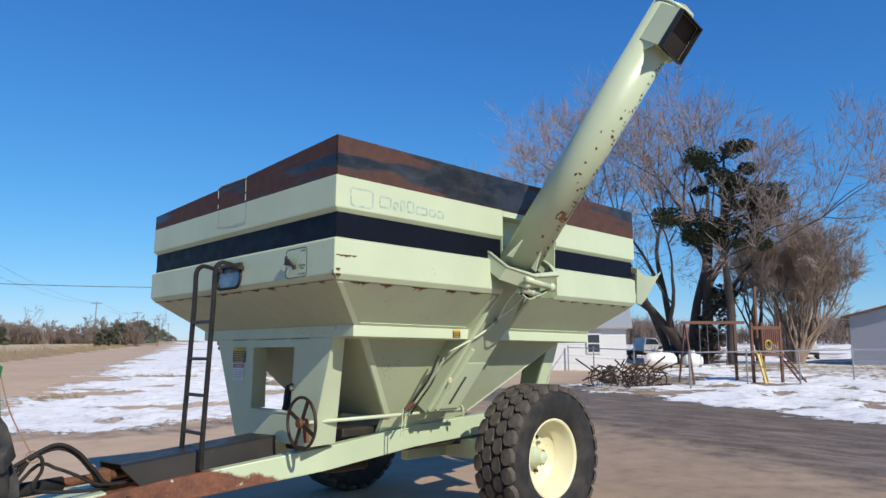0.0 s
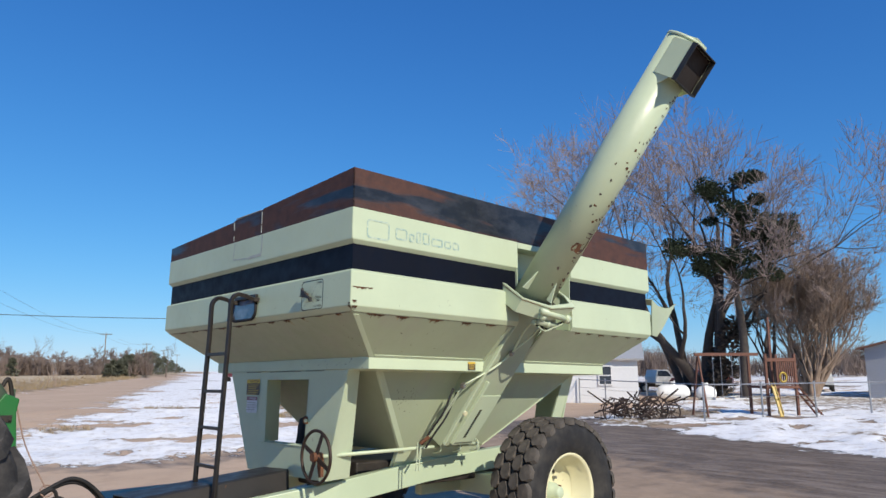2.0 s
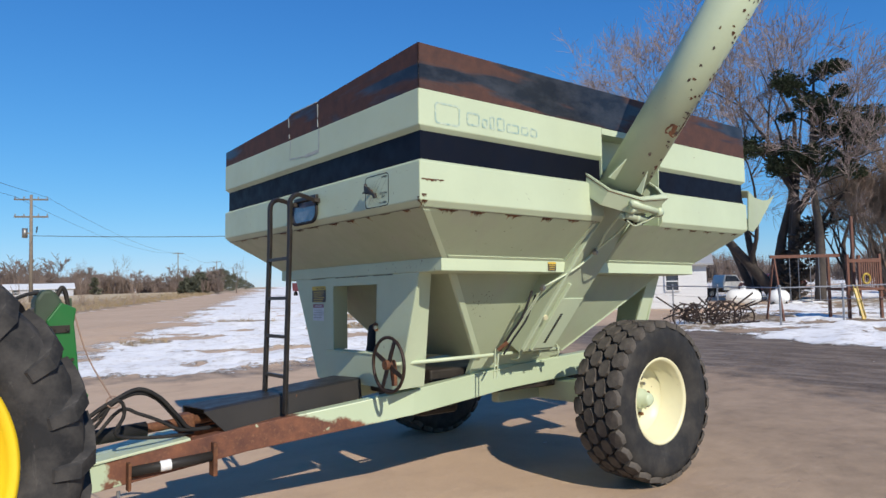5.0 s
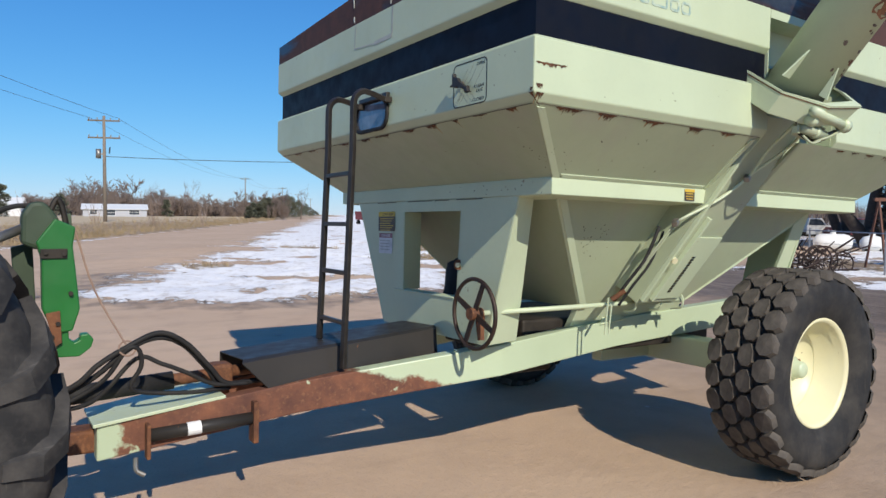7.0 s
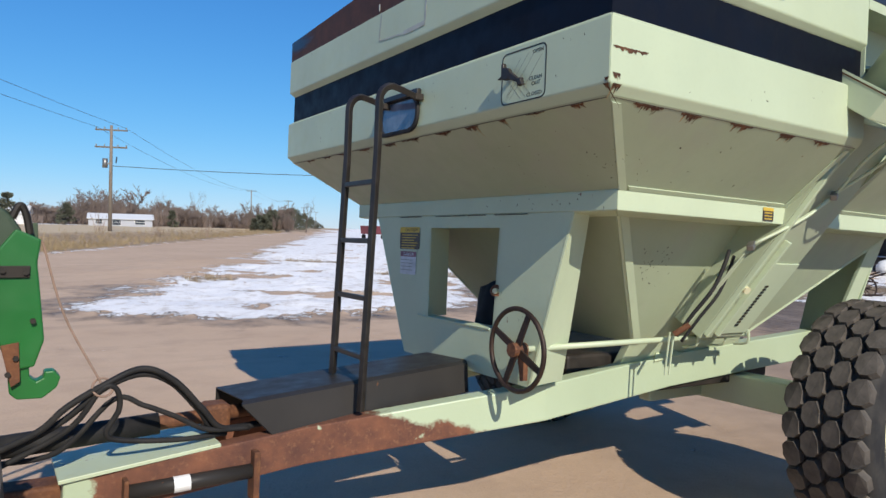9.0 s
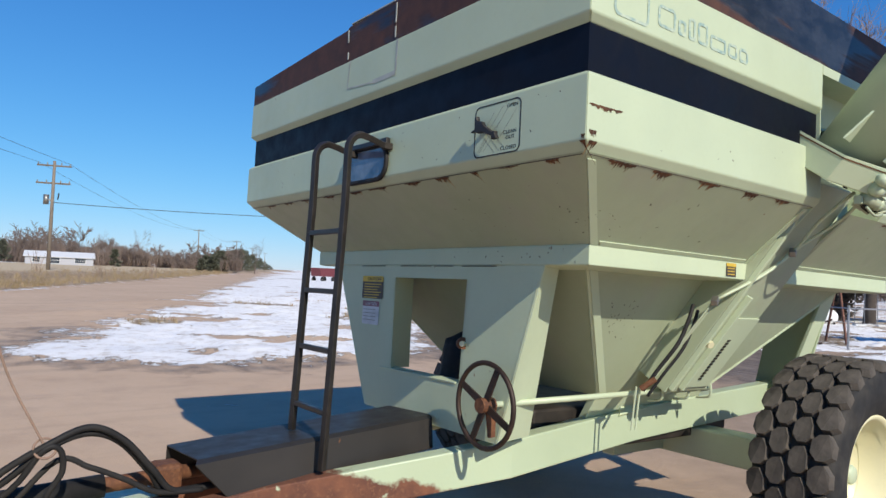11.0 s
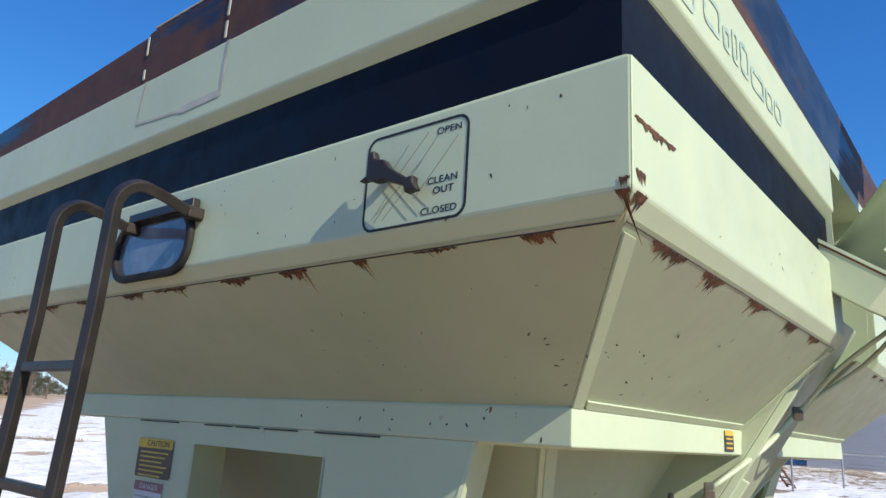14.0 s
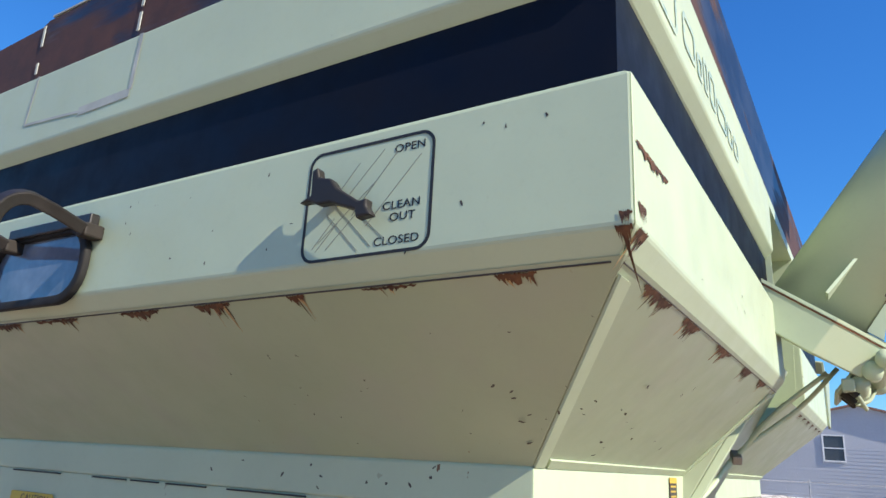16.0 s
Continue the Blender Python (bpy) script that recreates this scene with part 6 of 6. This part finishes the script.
fw = house("white_house", "small white clapboard house with a pale roof", Matrix.Translation((27.5, 22.6, 0)) @ pose(0, 0, 0, 0, 0, -56.6), 7.1, 5.5, 2.5, 3.7, m_white_wall, m_metal_roof, [("front", 5.35, 1.55, 0.62, 0.95), ("front", 2.2, 1.55, 0.7, 0.95)])
siding(fw, 7.1, 0.1, 2.4, m_white_wall, pose(0, -0.004, 0))
gh = house("grey_house", "gabled house with shade in its pale grey walls and a brown shingle roof", Matrix.Translation((46, 9.6, 0)) @ pose(0, 0, 0, 0, 0, 0) @ Matrix.Translation((0, -17.6, 0)), 12, 17.6, 3.1, 5.35, m_grey_wall, m_roof, [("gable", 10.05, 2.95, 1.0, 1.35), ("gable", 4.0, 2.4, 1.0, 1.3)])
tagged(part("clapboard_siding", merge(*[([Vector((-0.004, 0.02, z)), Vector((-0.004, 17.58, z)), Vector((-0.016, 17.58, z - 0.0)), Vector((-0.016, 0.02, z))], [(0, 1, 2, 3)]) for z in [0.3 + 0.2 * k for k in range(14)]]), m_grey_wall, gh), kind="stuff")
house("far_farmhouse", "low far white farmhouse with a snowy roof", Matrix.Translation((15.6, 162.2, 0.7)) @ pose(0, 0, 0, 0, 0, -8), 12.5, 8, 1.7, 2.8, m_grey_wall, m_tank, [("front", 2, 1.1, 1.3, 1.0), ("front", 5.4, 1.0, 1.6, 1.2), ("front", 10, 1.1, 2.0, 1.0)])
house("far_barn", "far white barn beside dark trees", Matrix.Translation((-9, 149, 0.7)) @ pose(0, 0, 0, 0, 0, -8), 13, 7, 2.2, 3.6, m_white_wall, m_tank, [])


# ---- yard beyond the cart ----
FENCE = [(29.5, 19.2), (26.6, 15.6), (23.6, 11.6), (20.5, 7.6), (22.65, 6.5), (25.5, 5.7), (28.5, 4.7), (30.0, 2.2), (31.0, -0.4), (32.0, -3.2), (33.0, -6.0)]
fence = thing("pipe_fence", "grey galvanised pipe and wire fence round the yard", "fence")
for x, y in FENCE:
    part("post", tube([(x, y, -0.1), (x, y, 1.38)], 0.035, 8), m_fence, fence)
    part("post_cap", tube([(x, y, 1.38), (x, y, 1.43)], 0.042, 8), m_fence, fence)
for a, b in zip(FENCE, FENCE[1:]):
    part("top_rail", tube([(*a, 1.34), (*b, 1.34)], 0.024, 6), m_fence, fence)
    for z in (0.12, 0.5, 0.9):
        part("strand", tube([(*a, z), (*b, z)], 0.006, 4), m_fence, fence)

play = thing("swing_set", "red-brown wooden swing set with a tower and yellow slide", "swing set", Matrix.Translation((23.4, 9.2, 0)) @ pose(0, 0, 0, 0, 0, -38) @ Matrix.Diagonal((0.74, 0.9, 1, 1)))
for s in (-0.75, 0.75):
    part("leg", tube([(0, s, 0), (0.05, 0, 2.45)], 0.055, 4), m_play, play)
part("beam", box((-0.15, -0.06, 2.38), (3.4, 0.06, 2.50), 0.01), m_play, play)
for x in (0.85, 1.3, 1.9, 2.35):
    part("swing_rope", tube([(x, 0, 2.38), (x, 0, 0.75)], 0.018, 5), m_fence, play, "pale swing rope")
for x in (0.85, 1.9):
    part("swing_seat", box((x - 0.03, -0.12, 0.70), (x + 0.48, 0.12, 0.745), 0.01), m_tank, play, "pale swing seat")
for x, y in ((3.3, -0.7), (3.3, 0.7), (4.9, -0.7), (4.9, 0.7)):
    part("tower_post", box((x - 0.06, y - 0.06, 0), (x + 0.06, y + 0.06, 2.45), 0.008), m_play, play)
part("mast", box((4.05, -0.05, 1.2), (4.17, 0.07, 3.9), 0.008), m_play, play)
part("platform", box((3.2, -0.8, 1.12), (5.0, 0.8, 1.22), 0.01), m_play, play)
part("tower_rail", box((3.3, -0.78, 2.15), (4.9, -0.72, 2.28), 0.005), m_play, play)
for k in range(9):
    part("slat", box((3.95 + 0.11 * k, -0.77, 1.25), (4.01 + 0.11 * k, -0.73, 2.15)), m_play, play)
part("tyre_swing_ring", tube([(4.1 + 0.18 * math.cos(a), -0.86, 1.55 + 0.18 * math.sin(a)) for a in [0.45 * i for i in range(14)]], 0.04, 6, True), m_play_y, play, "yellow ring")
part("slide", eased(plate([(3.42, -0.85, 1.2), (3.60, -0.85, 1.2), (3.60, -1.35, 0.1), (3.42, -1.35, 0.1)], 0.05), 0.01), m_play_y, play, "yellow plastic slide")
for x in (3.42, 3.60):
    part("slide_rail", plate([(x, -0.85, 1.2), (x, -0.85, 1.36), (x, -1.38, 0.22), (x, -1.35, 0.1)], 0.03), m_play_y, play)
for s in (0.25, 0.65):
    part("ramp_rail", tube([(5.0, -s, 1.25), (6.3, -s, 0.05)], 0.06, 4), m_play, play)
for k in range(5):
    part("ramp_rung", box((5.1 + 0.25 * k, -0.7, 1.10 - 0.23 * k), (5.2 + 0.25 * k, -0.2, 1.15 - 0.23 * k)), m_play, play)

# propane tanks
for x, y, l, r in ((35.0, 16.6, 1.9, 0.46), (36.6, 15.4, 1.2, 0.42)):
    tk = thing("propane_tank", "white rounded propane tank on low legs", "propane tank", Matrix.Translation((x, y, 0)) @ pose(0, 0, 0, 0, 0, -50), "propane tanks")
    prof = [(0.0, -l / 2), (r * 0.5, -l / 2 + 0.06), (r * 0.85, -l / 2 + 0.2), (r, -l / 2 + 0.42), (r, l / 2 - 0.42), (r * 0.85, l / 2 - 0.2), (r * 0.5, l / 2 - 0.06), (0.0, l / 2)]
    part("shell", lathe(prof, pose(0, 0, 0.08 + r, 0, 0, 90), 28), m_tank, tk, "", True)
    part("dome", tube([(0, 0, 0.03 + 2 * r), (0, 0, 0.25 + 2 * r)], 0.14, 12), m_tank, tk)
    for s in (-1, 1):
        part("leg", box((s * l * 0.28 - 0.05, -r * 0.7, 0), (s * l * 0.28 + 0.05, r * 0.7, 0.25), 0.01), m_dark, tk)


def truck(m, paint, label, flat_bed):
    t = thing("pickup_truck", label, "truck", m, "parked trucks")
    part("chassis", box((-2.6, -0.75, 0.45), (2.6, 0.75, 0.62), 0.03), m_dark, t)
    part("hood", eased(merge((lambda b: ([v.co.copy() for v in b.verts], [tuple(v.index for v in f.verts) for f in b.faces]))(prism([(1.0, 0.6), (2.65, 0.6), (2.7, 0.95), (2.5, 1.18), (1.0, 1.25)], "y", -0.88, 0.88))), 0.03), paint, t)
    part("cab", prism([(-0.55, 0.6), (1.05, 0.6), (1.05, 1.25), (0.62, 1.82), (-0.35, 1.85), (-0.55, 1.25)], "y", -0.86, 0.86, 0.03), paint, t)
    part("side_window", prism([(-0.38, 1.30), (0.90, 1.30), (0.55, 1.74), (-0.28, 1.76)], "y", -0.875, 0.875), m_glass_dark, t)
    part("windscreen", plate([(1.02, -0.72, 1.30), (1.02, 0.72, 1.30), (0.68, 0.66, 1.78), (0.68, -0.66, 1.78)], 0.02), m_glass_dark, t)
    part("bed", box((-2.65, -0.9, 0.62), (-0.6, 0.9, 0.80 if flat_bed else 1.22), 0.03), m_dark if flat_bed else paint, t)
    part("bumper", box((2.65, -0.85, 0.48), (2.78, 0.85, 0.68), 0.02), m_steel, t)
    for x in (-1.6, 1.75):
        for y in (-0.82, 0.82):
            w = new("wheel")
            w.parent = t
            part("tyre", lathe([(0.20, -0.1), (0.34, -0.12), (0.38, -0.06), (0.38, 0.06), (0.34, 0.12), (0.20, 0.1)], pose(x, y, 0.38), 20), m_tyre, w, "", True)
            part("rim", lathe([(0.21, -0.09), (0.12, -0.06), (0.0, -0.06)], pose(x, y, 0.38), 14), m_steel, w, "", True)
    for y in (-0.65, 0.65):
        part("headlight", tube([(2.66, y, 0.9), (2.72, y, 0.9)], 0.1, 10), m_white_tape, t)


truck(Matrix.Translation((50.5, 26.5, 0)) @ pose(0, 0, 0, 0, 0, -30), m_truck_w, "old white flatbed farm truck parked in the yard", True)
truck(Matrix.Translation((53, 24.0, 0)) @ pose(0, 0, 0, 0, 0, 150), m_truck_r, "dull maroon pickup truck parked in the yard", False)
truck(Matrix.Translation((60, 17.0, 0)) @ pose(0, 0, 0, 0, 0, 20), m_truck_w, "white pickup truck parked far behind the play set", False)
wagon = thing("red_wagon", "faded red farm wagon parked by the snow", "wagon", Matrix.Translation((53, 104, 0)) @ pose(0, 0, 0, 0, 0, 20))
part("box_body", prism([(-1.9, 0.9), (1.9, 0.9), (2.1, 2.3), (-2.1, 2.3)], "y", -1.1, 1.1, 0.03), m_truck_r, wagon)
for x in (-1.3, 1.3):
    for y in (-1.0, 1.0):
        part("wheel", lathe([(0.0, -0.08), (0.42, -0.1), (0.45, 0.0), (0.42, 0.1), (0.0, 0.08)], pose(x, y, 0.45), 16), m_tyre, wagon)

# old horse-drawn iron implements
scrap = thing("rusty_implement", "tangled rusty iron plough and rake with spoked wheels", "farm implement", Matrix.Translation((19.9, 9.8, 0)) @ pose(0, 0, 0, 0, 0, -35))
srnd = random.Random(77)
for x, y, r in ((-1.0, -0.25, 0.42), (-0.35, 0.3, 0.40), (0.3, -0.35, 0.46), (0.8, 0.2, 0.44), (1.1, -0.3, 0.36)):
    ring = [(x + r * math.cos(a), y + 0.25 * r * math.sin(a * 2) * 0.2, r + r * math.sin(a)) for a in [2 * math.pi * i / 22 for i in range(22)]]
    part("iron_wheel", tube(ring, 0.028, 5, True), m_scrap, scrap)
    for k in range(5):
        a = math.pi * k / 5 + x
        part("spoke", tube([(x - r * math.cos(a), y, r - r * math.sin(a)), (x + r * math.cos(a), y, r + r * math.sin(a))], 0.014, 4), m_scrap, scrap)
for k in range(80):
    a, z = srnd.uniform(0, 6.28), srnd.uniform(0.1, 0.8)
    p = Vector((srnd.uniform(-1.2, 1.2), srnd.uniform(-0.5, 0.5), z))
    q = p + Vector((math.cos(a), math.sin(a) * 0.5, srnd.uniform(-0.4, 0.7))) * srnd.uniform(0.3, 0.9)
    q.z = max(0.02, q.z)
    part("bar", tube([p, q], srnd.uniform(0.015, 0.035), 5), m_scrap, scrap)
for k in range(14):
    x = -1.1 + 0.17 * k
    part("tine", tube(curve_points([(x, 0.4, 0.65), (x, 0.75, 0.5), (x, 0.8, 0.2), (x, 0.6, 0.02)], 4), 0.012, 4), m_scrap, scrap)
part("lever", tube([(-0.2, 0, 0.5), (0.15, 0.0, 1.15)], 0.02, 5), m_scrap, scrap)
part("lever", tube([(0.5, 0, 0.5), (1.05, 0.1, 1.05)], 0.02, 5), m_scrap, scrap)


# ---- dry grass tufts and loose stones ----
def tufts(seed, count, place, hmin, hmax):
    rnd = random.Random(seed)
    v, f = [], []
    for k in range(count):
        x, y = place(rnd)
        z = cover(x, y)[3]
        for b in range(7):
            a, l = rnd.uniform(0, 6.283), rnd.uniform(hmin, hmax)
            p = Vector((x + rnd.uniform(-0.12, 0.12), y + rnd.uniform(-0.12, 0.12), z - 0.01))
            e = p + Vector((math.cos(a) * l * 0.5, math.sin(a) * l * 0.5, l))
            wd = Vector((-math.sin(a), math.cos(a), 0)) * 0.012
            o = len(v)
            v += [p - wd, p + wd, e]
            f.append((o, o + 1, o + 2))
    return v, f


def roadside(rnd):
    u, w = rnd.uniform(20, 190), -15.8 - abs(rnd.gauss(0, 2.6))
    return 0.418 * u + 0.908 * w, 0.908 * u - 0.418 * w


def snowy(rnd):
    while True:
        x, y = rnd.uniform(-1, 18), rnd.uniform(13, 50)
        if cover(x, y)[1] > 0.55:
            return x, y


ob = new("dry_grass", mesh_of("dry_grass", *tufts(1, 2200, roadside, 0.15, 0.6), m_drygrass))
tagged(ob, "tall dry tan grass along the road ditch", "grass", "", "stuff")
ob = new("dry_grass", mesh_of("dry_grass", *tufts(2, 700, snowy, 0.06, 0.2), m_drygrass))
tagged(ob, "short dry grass poking through the snow", "grass", "", "stuff")
ob = new("ditch_shrub", mesh_of("ditch_shrub", *merge(*[tube([(x, y, 0.4), (x + dx, y + dy, h)], 0.02, 3, False, 0.008) for x, y, h, dx, dy in [(0.35 + 0.9 * srnd.random() + 5.5 * (k % 4), 60 + 3 * srnd.random() + 4 * (k % 4), 1.6 + 1.8 * srnd.random(), srnd.uniform(-0.8, 0.8), srnd.uniform(-0.5, 0.5)) for k in range(60)]]), m_twig_b))
tagged(ob, "thin bare shrubs in the roadside grass", "shrub", "", "stuff")
sv, sf = [], []
for k in range(420):
    x, y = srnd.uniform(-3, 9), srnd.uniform(-3, 13)
    r = srnd.uniform(0.006, 0.022)
    o = len(sv)
    sv += [Vector((x + r * math.cos(a), y + r * math.sin(a) * srnd.uniform(0.7, 1.2), 0.0)) for a in (0, 1.26, 2.51, 3.77, 5.03)] + [Vector((x, y, r * 0.9))]
    sf += [(o + i, o + (i + 1) % 5, o + 5) for i in range(5)]
ob = new("gravel", mesh_of("gravel", sv, sf, m_wood_pole))
tagged(ob, "loose pebbles on the dirt yard", "gravel", "", "stuff")
